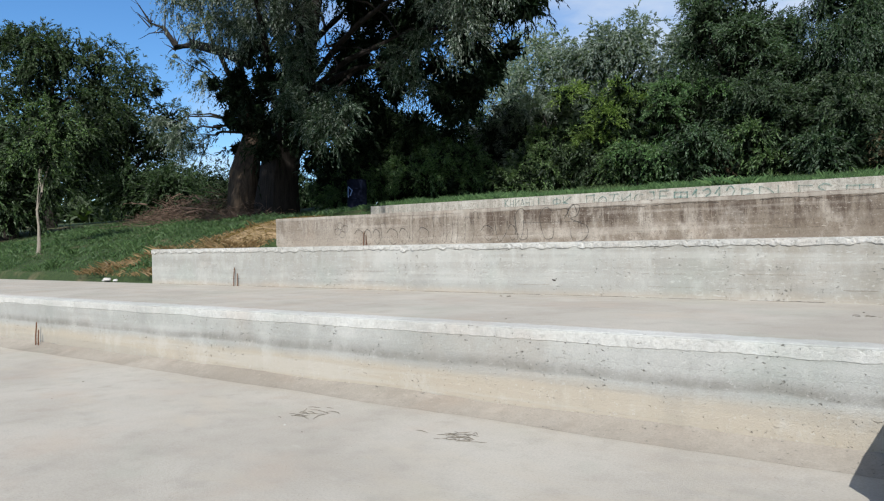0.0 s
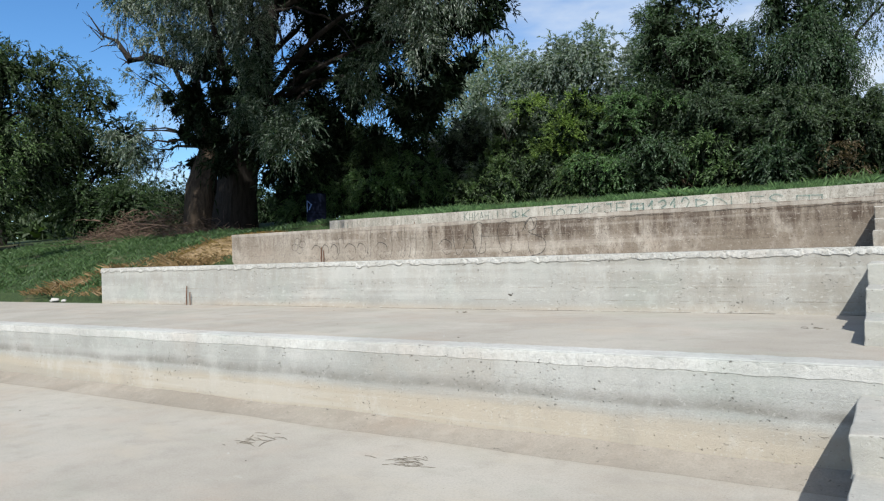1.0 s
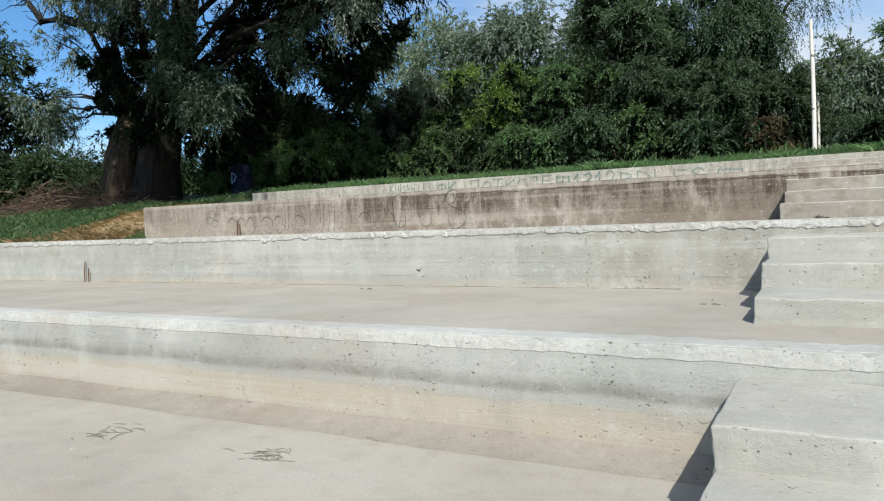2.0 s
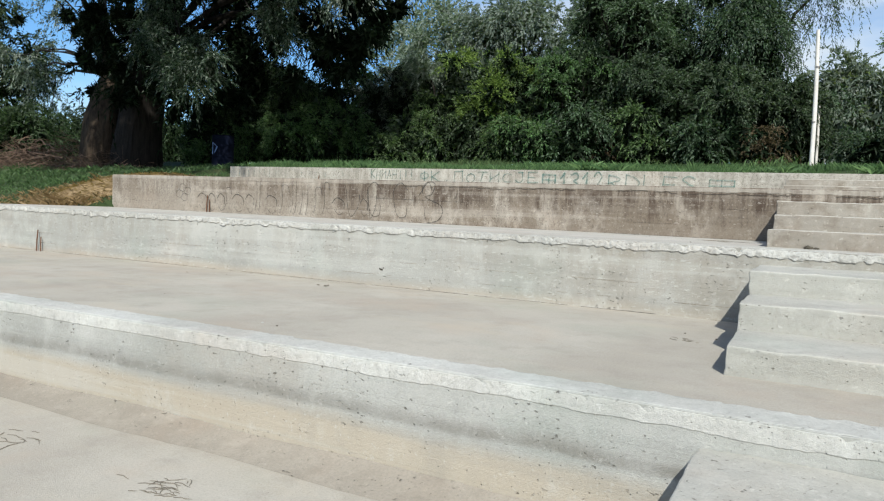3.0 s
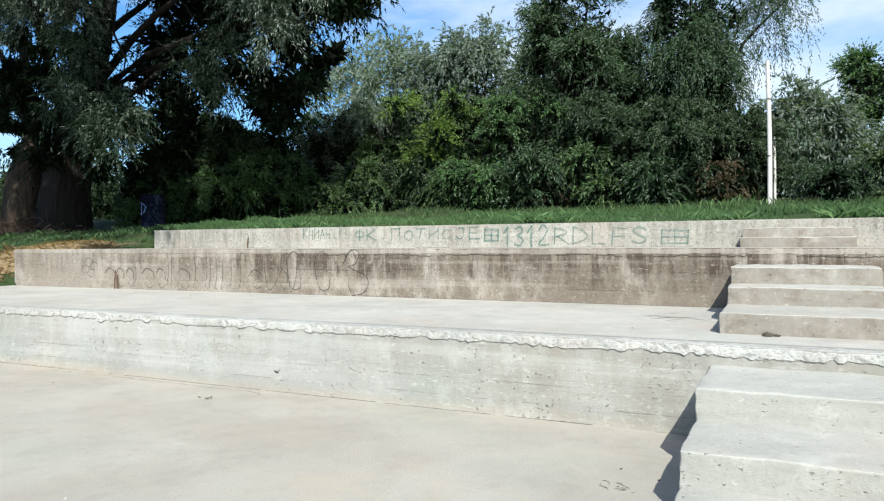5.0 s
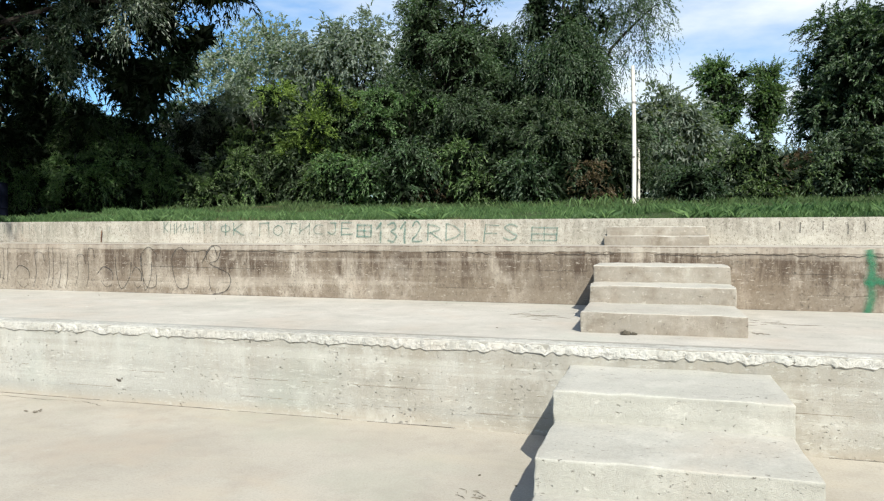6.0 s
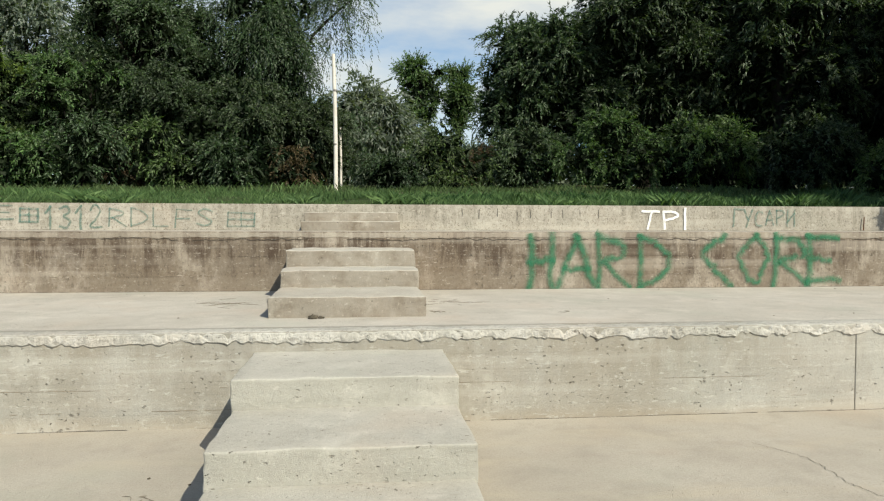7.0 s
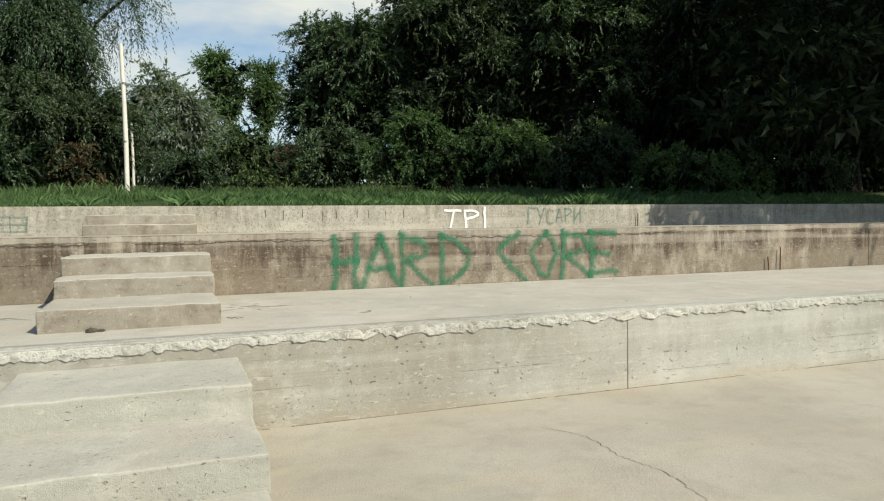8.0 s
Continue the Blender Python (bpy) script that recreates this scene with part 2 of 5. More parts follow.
def plain(name, a, b, scale=12, rough=0.8, metal=0.0, relief=0.3, stretch=(1, 1, 1), spec=0.3):
    n = Nodes(name)
    g = n.noise(scale, 5, 0.65, stretch)
    c = n.mix(n.step(g, 0.3, 0.7), a, b)
    f = n.noise(scale * 12, 3, 0.6, stretch)
    c = n.mix(n.step(f, 0.4, 0.8, 0.0, 0.4), c, tuple(v * 0.6 for v in a))
    return n.finish(c, rough, n.bump(f, relief, 0.01), metal, spec=spec)


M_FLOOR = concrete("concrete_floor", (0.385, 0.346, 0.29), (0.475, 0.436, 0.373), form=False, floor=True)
M_FLOOR_PALE = concrete("concrete_floor_pale", (0.43, 0.398, 0.348), (0.535, 0.50, 0.445), form=False)
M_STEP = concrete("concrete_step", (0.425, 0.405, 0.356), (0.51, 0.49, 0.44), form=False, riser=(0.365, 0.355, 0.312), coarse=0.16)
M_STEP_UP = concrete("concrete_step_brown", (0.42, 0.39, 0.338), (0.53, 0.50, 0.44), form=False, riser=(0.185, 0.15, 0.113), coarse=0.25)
M_WALL1 = concrete("concrete_wall_low", (0.35, 0.345, 0.31), (0.45, 0.44, 0.405), foot=(-1.29, -1.16, (0.42, 0.36, 0.275)), band=-1.13)
M_WALL2 = concrete("concrete_wall_mid", (0.362, 0.353, 0.317), (0.468, 0.456, 0.417), foot=(-0.80, -0.64, (0.40, 0.345, 0.275)), drip=0.35, drip_color=(0.25, 0.215, 0.165), z_top=0.0, patch=(-2.5, 4.6, (0.265, 0.235, 0.185)))
M_WALL3 = concrete("concrete_wall_stained", (0.335, 0.285, 0.228), (0.46, 0.415, 0.352), drip=1.0, drip_color=(0.082, 0.058, 0.042), drip_x=(-8.5, 40.0), z_top=0.79)
M_WALL4 = concrete("concrete_wall_top", (0.38, 0.35, 0.298), (0.50, 0.468, 0.41), drip=0.6, drip_color=(0.15, 0.135, 0.105), z_top=1.27)
M_FILLET = concrete("mortar_fillet", (0.275, 0.24, 0.195), (0.365, 0.325, 0.27), form=False)
M_LIP = concrete("concrete_lip", (0.465, 0.45, 0.41), (0.59, 0.575, 0.53), form=False, coarse=0.28)
M_LIP_ROUGH = concrete("concrete_lip_broken", (0.47, 0.448, 0.402), (0.63, 0.608, 0.556), form=False, coarse=1.0)
M_LIP_BROWN = concrete("concrete_lip_brown", (0.31, 0.27, 0.22), (0.44, 0.40, 0.34), drip=0.55, z_top=0.79, form=False)
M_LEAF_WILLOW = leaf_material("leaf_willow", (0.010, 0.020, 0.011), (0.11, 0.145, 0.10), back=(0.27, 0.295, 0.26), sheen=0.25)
M_LEAF_SILVER = leaf_material("leaf_silver", (0.11, 0.145, 0.115), (0.19, 0.23, 0.185), back=(0.27, 0.30, 0.265), glow=0.3)
M_LEAF_SHRUB = leaf_material("leaf_shrub", (0.011, 0.029, 0.009), (0.124, 0.205, 0.073), back=(0.14, 0.19, 0.10), glow=0.3)
M_LEAF_BRIGHT = leaf_material("leaf_bright", (0.034, 0.066, 0.014), (0.20, 0.27, 0.072), glow=0.3)
M_LEAF_DUSK = leaf_material("leaf_dusk", (0.007, 0.016, 0.007), (0.078, 0.128, 0.058), back=(0.125, 0.16, 0.11), glow=0.25)
# near-black copy of the leaf: deep shade put into the colour
M_LEAF_SHADE = leaf_material("leaf_shade", (0.004, 0.009, 0.004), (0.016, 0.026, 0.012), back=(0.03, 0.04, 0.026), gloss=0.7, glow=0.1, sheen=0.03)
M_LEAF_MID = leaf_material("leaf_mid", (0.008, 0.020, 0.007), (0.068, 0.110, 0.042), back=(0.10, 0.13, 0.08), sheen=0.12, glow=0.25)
# darker willow leaf: half shade put into the colour
M_LEAF_HALF_SHADE = leaf_material("leaf_willow_half_shade", (0.008, 0.017, 0.008), (0.05, 0.075, 0.042), back=(0.12, 0.14, 0.11), sheen=0.15)
M_LEAF_BROWN = leaf_material("leaf_withered", (0.05, 0.037, 0.02), (0.15, 0.112, 0.062))
M_BARK = bark_material("bark", (0.009, 0.007, 0.006), (0.03, 0.024, 0.019))
M_BARK_PALE = bark_material("bark_pale", (0.22, 0.19, 0.15), (0.36, 0.32, 0.26))


def ground_material():
    n = Nodes("meadow_ground")
    a = n.noise(0.5, 5, 0.6)
    b = n.noise(14, 5, 0.7)
    c = n.mix(n.step(b, 0.3, 0.7), (0.02, 0.036, 0.011), (0.05, 0.075, 0.022))
    c = n.mix(n.step(a, 0.52, 0.68, 0.0, 0.75), c, (0.17, 0.13, 0.075))
    return n.finish(c, 0.95, n.bump(b, 0.9, 0.05))


M_GROUND = ground_material()
M_GRASS = leaf_material("grass_blade", (0.042, 0.084, 0.030), (0.108, 0.168, 0.066), glow=0.2)
M_GRASS_DEEP = leaf_material("grass_blade_deep", (0.022, 0.056, 0.02), (0.07, 0.128, 0.046))
M_DRY = leaf_material("dry_grass", (0.17, 0.115, 0.05), (0.36, 0.26, 0.13), glow=0.25)
M_SOIL = plain("bare_soil", (0.16, 0.11, 0.07), (0.28, 0.20, 0.125), 8, 0.95, relief=0.8)
M_TWIG = plain("dead_twig", (0.075, 0.048, 0.034), (0.18, 0.12, 0.085), 9, 0.95)
M_BARK_SPLIT = bark_material("bark_split", (0.026, 0.018, 0.012), (0.08, 0.057, 0.038))
M_RUST = plain("rusty_steel", (0.09, 0.04, 0.022), (0.2, 0.095, 0.05), 40, 0.85, 0.3, 0.6)
M_POLE = plain("weathered_paint", (0.62, 0.58, 0.52), (0.78, 0.75, 0.70), 5, 0.6, 0.0, 0.2, (1, 1, 0.4))
M_CLAMP = plain("grey_band", (0.2, 0.19, 0.18), (0.32, 0.3, 0.28), 20, 0.5, 0.6)
M_BIN = plain("dark_blue_paint", (0.004, 0.005, 0.011), (0.007, 0.010, 0.022), 6, 0.85, spec=0.05)
M_BIN_MARK = plain("pale_blue_paint", (0.10, 0.16, 0.32), (0.17, 0.25, 0.45), 20, 0.6)
M_CRACK = plain("crack_shade", (0.05, 0.042, 0.034), (0.10, 0.085, 0.07), 30, 1.0)
M_WEED = plain("dried_weed", (0.045, 0.04, 0.03), (0.13, 0.11, 0.08), 30, 0.95)
M_STALK = plain("dried_stalk", (0.13, 0.115, 0.09), (0.27, 0.235, 0.185), 30, 0.95)
M_STONE = plain("pale_stone", (0.38, 0.36, 0.33), (0.55, 0.53, 0.49), 9, 0.9)


# ---- mesh helpers ----
def part(name, bm, material, parent=None, label=""):
    me = bpy.data.meshes.new(name)
    bm.to_mesh(me)
    bm.free()
    me.set_sharp_from_angle(angle=radians(32))
    me.materials.append(material)
    ob = new(name, me)
    if parent:
        ob.parent = parent
    return tagged(ob, label)


def raw(name, verts, faces, material, parent=None, smooth=False):
    me = bpy.data.meshes.new(name)
    me.from_pydata(verts, [], faces)
    if smooth:
        me.polygons.foreach_set("use_smooth", [True] * len(me.polygons))
    me.materials.append(material)
    me.update()
    ob = new(name, me)
    if parent:
        ob.parent = parent
    return ob


def box(bm, x0, x1, y0, y1, z0, z1):
    m = Matrix.Translation(((x0 + x1) / 2, (y0 + y1) / 2, (z0 + z1) / 2)) @ Matrix.Diagonal((x1 - x0, y1 - y0, z1 - z0, 1))
    return bmesh.ops.create_cube(bm, size=1, matrix=m)["verts"]


def rough_block(x0, x1, y0, y1, z0, z1, bevel=0.013, wear=0.007, cuts=11):
    """A cast block with rounded, slightly chipped edges."""
    bm = bmesh.new()
    box(bm, x0, x1, y0, y1, z0, z1)
    bmesh.ops.subdivide_edges(bm, edges=bm.edges[:], cuts=cuts, use_grid_fill=True)
    sharp = [e for e in bm.edges if len(e.link_faces) == 2 and e.calc_face_angle(0) > 1 and max(v.co.z for v in e.verts) > z0 + 0.004 and min(v.co.y for v in e.verts) < y1 - 0.004]
    bmesh.ops.bevel(bm, geom=sharp, offset=bevel, segments=3, profile=0.5, affect="EDGES")
    for v in bm.verts:
        d = noise.noise_vector(v.co * 4.5) * wear + noise.noise_vector(v.co * 17) * wear * 0.6
        if v.co.z > z0 + 0.01:
            v.co += d
    for f in bm.faces:
        f.smooth = True
    return bm


def tube(path, radii, sides=8):
    """A tapered tube along a list of points."""
    bm = bmesh.new()
    rings = []
    for i, p in enumerate(path):
        d = (path[min(i + 1, len(path) - 1)] - path[max(i - 1, 0)]).normalized()
        a = d.orthogonal().normalized()
        b = d.cross(a)
        rings.append([bm.verts.new(p + (a * math.cos(k * math.tau / sides) + b * math.sin(k * math.tau / sides)) * radii[i]) for k in range(sides)])
    for r, s in zip(rings, rings[1:]):
        best = min(range(sides), key=lambda o: (s[o].co - r[0].co).length)
        for k in range(sides):
            bm.faces.new((r[k], r[(k + 1) % sides], s[(k + 1 + best) % sides], s[(k + best) % sides])).smooth = True
    bm.faces.new(rings[0][::-1])
    bm.faces.new(rings[-1])
    bmesh.ops.recalc_face_normals(bm, faces=bm.faces[:])
    return bm


def limb_path(a, b, sag, wobble, rng, n=7):
    out = []
    for i in range(n):
        s = i / (n - 1)
        p = a.lerp(b, s)
        p.z += sag * math.sin(s * math.pi)
        if 0 < i:
            p += Vector((rng.uniform(-1, 1), rng.uniform(-1, 1), rng.uniform(-1, 1))) * wobble * s
        out.append(p)
    return out


# ---- the plan: four walls along x, terraces about four metres deep ----
X_END, X_LEFT, X_FAR = 44.0, -14.86, -34.0
W1, W2, W3, W4 = -4.84, -0.89, 2.86, 6.60
Z0, Z1, Z2, Z3, Z4 = -1.565, -0.78, 0.0, 0.79, 1.27


def slope_left(y):
    """Height of the grassy bank beside the terraces."""
    pts = [(-30, -4.2), (-12, -1.9), (-4.9, -1.35), (-0.9, -0.72), (3.0, 0.22), (6.6, 0.98), (10, 1.42), (16, 2.05), (26, 2.6), (60, 3.2), (900, 4.0)]
    for (a, za), (b, zb) in zip(pts, pts[1:]):
        if y <= b:
            return za + (zb - za) * max(0.0, (y - a) / (b - a))
    return pts[-1][1]


def ground_height(x, y):
    bank = slope_left(y) + 0.10 * noise.noise((x * 0.23, y * 0.23, 0)) + 0.04 * noise.noise((x * 0.9, y * 0.9, 5))
    top = 1.235 + 0.088 * max(0.0, min(y - W4, 12)) + 0.13 * noise.noise((x * 0.4, y * 0.4, 9)) * min(1, max(0, y - W4 - 0.4))
    if y > W4 + 0.2:
        k = min(1.0, max(0.0, (x + 18.5) / 3.6))
        far = min(1.0, max(0.0, (y - 18) / 20))
        return (bank * (1 - k) + top * k) * (1 - far) + far * (bank * 0.5 + top * 0.5)
    left_edge = X_FAR if y < W2 + 0.25 else X_LEFT
    if x > left_edge + 0.25 and y > -15.5:
        level = Z0 if y < W1 + 0.2 else Z1 if y < W2 + 0.25 else Z2 if y < W3 + 0.2 else Z3
        return level - 0.45
    if y < -15.5:
        return -2.6 - 0.05 * (-15.5 - y) if y > -60 else -4.8
    return bank


def ground_sheet():
    def grade(a, b, step, far, lim):
        v = list(np.arange(a, b + 1e-6, step))
        d = step
        while v[-1] < lim:
            d *= far
            v.append(v[-1] + d)
        d = step
        while v[0] > -lim:
            d *= far
            v.insert(0, v[0] - d)
        return [float(q) for q in v]

    xs, ys = grade(-42, 46, 0.5, 1.35, 900), grade(-18, 26, 0.4, 1.35, 900)
    verts = [(x, y, ground_height(x, y)) for y in ys for x in xs]
    w = len(xs)
    faces = [(j * w + i, j * w + i + 1, (j + 1) * w + i + 1, (j + 1) * w + i) for j in range(len(ys) - 1) for i in range(w - 1)]
    tagged(raw("ground", verts, faces, M_GROUND, None, True), "uneven green meadow ground with bare earthy patches", "ground", kind="structure")


def slab(name, x0, x1, y0, y1, z, label, material=M_FLOOR):
    """A terrace floor: a thick cast slab, very slightly uneven."""
    bm = bmesh.new()
    box(bm, x0, x1, y0, y1, z - 0.25, z)
    tagged(part(name, bm, material), label, "terrace floor", kind="structure")


def wall(name, x0, x1, y, z0, z1, material, label, joints=()):
    """A retaining wall 0.3 m thick, with narrow open joints."""
    ob = new(name)
    tagged(ob, label, "retaining wall", kind="structure")
    cuts = [x0, *joints, x1]
    for a, b in zip(cuts, cuts[1:]):
        bm = bmesh.new()
        box(bm, a + (0.003 if a != x0 else 0), b - (0.003 if b != x1 else 0), y, y + 0.3, z0 - 0.3, z1)
        bmesh.ops.bevel(bm, geom=[e for e in bm.edges if all(v.co.y < y + 0.1 for v in e.verts)], offset=0.005, segments=1, affect="EDGES")
        part("wall_section", bm, material, ob)
    for j in joints:
        bm = bmesh.new()
        box(bm, j - 0.003, j + 0.003, y + 0.025, y + 0.29, z0 - 0.2, z1 - 0.02)
        part("joint_filler", bm, M_CRACK, ob, "dark open joint")
    return ob


def lip(parent, x0, x1, y, z, material, depth=0.2, thick=0.10, chip=0.02, ragged=1.0, label="pale chipped concrete topping", seed=0.0):
    """The rough topping along a wall's upper edge, chipped along its lower side."""
    verts, faces = [], []
    n = int((x1 - x0) / 0.033)
    for i in range(n + 1):
        x = x0 + (x1 - x0) * i / n
        a = noise.noise((x * 1.3, seed, 0))
        b = noise.noise((x * 6.0, seed, 3))
        c = noise.noise((x * 17.0, seed, 7))
        e = noise.noise((x * 37.0, seed, 9))
        low = thick + 0.025 * a + chip * (b + 0.8 * c + 0.5 * e)
        out = 0.0025 + ragged * (0.005 + 0.005 * b + 0.004 * c + 0.003 * e)
        worn = ragged * max(0.0, b + 0.7 * c + 0.3 * e - 0.2) * 0.05
        top = z + 0.005
        verts += [
            (x, y + depth + 0.06 * b + 0.04 * c + 0.02 * e, z + 0.001),
            (x, y + 0.10 + 0.02 * c, top + 0.002 * e),
            (x, y + 0.016 + worn + 0.006 * e, top - 0.002 + 0.003 * c * ragged),
            (x, y - out * 0.7 + worn * 0.5, top - 0.016 - worn * 0.7 - 0.004 * e),
            (x, y - out + worn * 0.2, z - 0.045 - worn * 0.4 + 0.008 * e),
            (x, y - out + ragged * 0.004 * e, z - low + 0.012),
            (x, y + 0.006, z - low - 0.003),
        ]
        if i:
            k = 7 * i
            faces += [(k - 7 + j, k + j, k + j + 1, k - 6 + j) for j in range(6)]
    return tagged(raw("lip", verts, faces, material, parent), label)


def crack_line(parent, name, x0, x1, y, z, seed, material=M_CRACK, width=0.008, amp=0.02, gap=0.25):
    """A thin broken crack along a wall face."""
    verts, faces = [], []
    n = int((x1 - x0) / 0.03)
    run = False
    for i in range(n + 1):
        x = x0 + (x1 - x0) * i / n
        on = noise.noise((x * 0.9, seed, 1)) + 0.4 * noise.noise((x * 6, seed, 2)) > gap - 0.5
        w = width * (0.5 + 0.9 * abs(noise.noise((x * 9, seed, 4))))
        zc = z + amp * noise.noise((x * 1.2, seed, 5)) + amp * 0.8 * noise.noise((x * 8, seed, 6)) + amp * 0.4 * noise.noise((x * 23, seed, 8))
        if on:
            verts += [(x, y, zc - w), (x, y, zc + w)]
            if run:
                k = len(verts)
                faces.append((k - 4, k - 2, k - 1, k - 3))
        run = on
    return raw(name, verts, faces, material, parent)


def build_terraces():
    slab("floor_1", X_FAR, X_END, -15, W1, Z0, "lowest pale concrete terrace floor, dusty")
    slab("floor_2", X_FAR, X_END, W1 + 0.3, W2, Z1, "sandy pale concrete terrace floor with faint cracks")
    slab("floor_3", X_LEFT, X_END, W2 + 0.3, W3, Z2, "pale concrete terrace floor beside the chipped edge", M_FLOOR_PALE)
    slab("floor_4", X_LEFT, X_END, W3 + 0.3, W4, Z3, "upper concrete terrace floor below the grass")
    a = wall("wall_1", X_FAR, X_END, W1, Z0, Z1, M_WALL1, "low grey concrete wall with yellow silt stain", joints=(-16.0, 5.3, 15.5))
    b = wall("wall_2", X_LEFT, X_END, W2, Z1, Z2, M_WALL2, "grey concrete wall with chipped pale edge", joints=(5.3, 15.5))
    c = wall("wall_3", X_LEFT, X_END, W3, Z2, Z3, M_WALL3, "concrete wall with dark brown drip stains", joints=(13.4,))
    d = wall("wall_4", -14.69, X_END, W4, Z3, Z4, M_WALL4, "low beige concrete wall topped by grass")
    lip(a, X_FAR, X_END, W1, Z1, M_LIP, depth=0.3, seed=1.0, chip=0.008, thick=0.11, ragged=0.5)
    lip(b, X_LEFT, X_END, W2, Z2, M_LIP_ROUGH, seed=5.0, chip=0.03, thick=0.09, ragged=2.1)
    lip(c, X_LEFT, X_END, W3, Z3, M_LIP_BROWN, seed=9.0, chip=0.012, thick=0.085, ragged=0.4, label="brown stained concrete topping")
    for ob, x, y, z, w in ((b, -4.57, W2, -0.56, 0.016), (a, -2.3, W1, -0.88, 0.015)):
        crack_line(ob, "chip", x - 0.03, x + 0.03, y - 0.004, z, 80 + x, M_CRACK, w, 0.02, -2.0)
    # mortar fillet along the foot of the lowest wall
    verts, faces = [], []
    n = int((X_END - X_FAR) / 0.12)
    for i in range(n + 1):
        x = X_FAR + (X_END - X_FAR) * i / n
        k = 0.02 * noise.noise((x * 0.8, 3, 0)) + 0.012 * noise.noise((x * 4, 3, 2))
        verts += [(x, W1 - 0.002, Z0 + 0.085 + k), (x, W1 - 0.03, Z0 + 0.075 + k), (x, W1 - 0.16, Z0 + 0.03 + 0.4 * k), (x, W1 - 0.33 - 2 * k, Z0 + 0.001)]
        if i:
            q = 4 * i
            faces += [(q - 4 + m, q - 3 + m, q + 1 + m, q + m) for m in range(3)]
    tagged(raw("fillet", verts, faces, M_FILLET, a, True), "brownish mortar fillet")
    # narrow open gap between each floor and the wall behind it
    for ob, y, z, s in ((b, W2, Z1, 61.0), (c, W3, Z2, 67.0), (d, W4, Z3, 71.0)):
        crack_line(ob, "foot_gap", X_LEFT + 0.3, 30, y - 0.004, z + 0.003, s, M_CRACK, 0.0024, 0.004, 0.3)
    crack_line(c, "crack", -6.5, 9, W3 - 0.006, Z3 - 0.10, 23.0, gap=0.32, width=0.006, amp=0.035)
    for z, s in ((-0.45, 41.0), (-0.63, 47.0)):
        crack_line(b, "board_mark", X_LEFT + 0.1, 30, W2 - 0.003, z, s, M_SOIL, 0.0016, 0.004, 0.62)
    for z, s in ((0.46, 51.0), (0.2, 57.0)):
        crack_line(c, "board_mark", X_LEFT + 0.1, 30, W3 - 0.003, z, s, M_CRACK, 0.002, 0.006, 0.55)


def stair(fronts, levels, back, x0, x1, material, label):
    """Broad steps stacked against a wall."""
    ob = new("concrete_stair")
    tagged(ob, label, "stair", "stairs up the terraces")
    for i, y in enumerate(fronts):
        bm = rough_block(x0 - 0.01 * i, x1 + 0.012 * i, y, back, levels[i] - (0.06 if i == 0 else 0.035), levels[i + 1], wear=0.012)
        part("step", bm, material, ob)
    return ob


ground_sheet()
build_terraces()
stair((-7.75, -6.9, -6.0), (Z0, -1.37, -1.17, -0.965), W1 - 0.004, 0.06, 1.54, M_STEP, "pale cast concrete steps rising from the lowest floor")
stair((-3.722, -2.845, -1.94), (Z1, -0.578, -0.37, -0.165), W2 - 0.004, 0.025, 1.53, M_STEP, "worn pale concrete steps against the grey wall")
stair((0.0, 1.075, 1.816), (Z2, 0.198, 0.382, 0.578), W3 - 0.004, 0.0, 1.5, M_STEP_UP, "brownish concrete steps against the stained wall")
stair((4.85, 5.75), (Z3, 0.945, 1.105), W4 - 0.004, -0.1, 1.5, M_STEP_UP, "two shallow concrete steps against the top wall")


# ---- trees ----
def leaves(name, pts, dirs, length, width, material, parent, rng, spread=0.6, droop=0.3):
    """One mesh of many small pointed leaves, at pts, growing along dirs."""
    n = len(pts)
    d = dirs + rng.normal(0, spread, (n, 3))
    d[:, 2] -= droop
    d /= np.linalg.norm(d, axis=1)[:, None] + 1e-9
    s = np.cross(d, rng.normal(0, 1, (n, 3)))
    s /= np.linalg.norm(s, axis=1)[:, None] + 1e-9
    up = np.cross(s, d)
    L = (length * rng.uniform(0.6, 1.3, n))[:, None]
    Wd = (width * rng.uniform(0.7, 1.3, n))[:, None]
    v = np.empty((n, 3, 3))
    v[:, 0] = pts + s * Wd * 0.5
    v[:, 1] = pts + d * L - up * L * 0.08
    v[:, 2] = pts - s * Wd * 0.5 + d * L * 0.12
    me = bpy.data.meshes.new(name)
    me.vertices.add(3 * n)
    me.vertices.foreach_set("co", v.astype(np.float32).ravel())
    me.loops.add(3 * n)
    me.loops.foreach_set("vertex_index", np.arange(3 * n, dtype=np.int32))
    me.polygons.add(n)
    me.polygons.foreach_set("loop_start", np.arange(0, 3 * n, 3, dtype=np.int32))
    me.update(calc_edges=True)
    me.materials.append(material)
    ob = new(name, me)
    ob.parent = parent
    return tagged(ob, kind="stuff")


def lobes_of(rng, center, radii, count, size):
    """Foliage masses scattered through a crown, denser to its outside."""
    out = []
    for _ in range(count):
        d = rng.normal(0, 1, 3)
        d /= np.linalg.norm(d)
        r = rng.uniform(0.45, 1.0) ** 0.5
        out.append((center + d * radii * r * 0.84, size * rng.uniform(0.5, 1.35)))
    return out


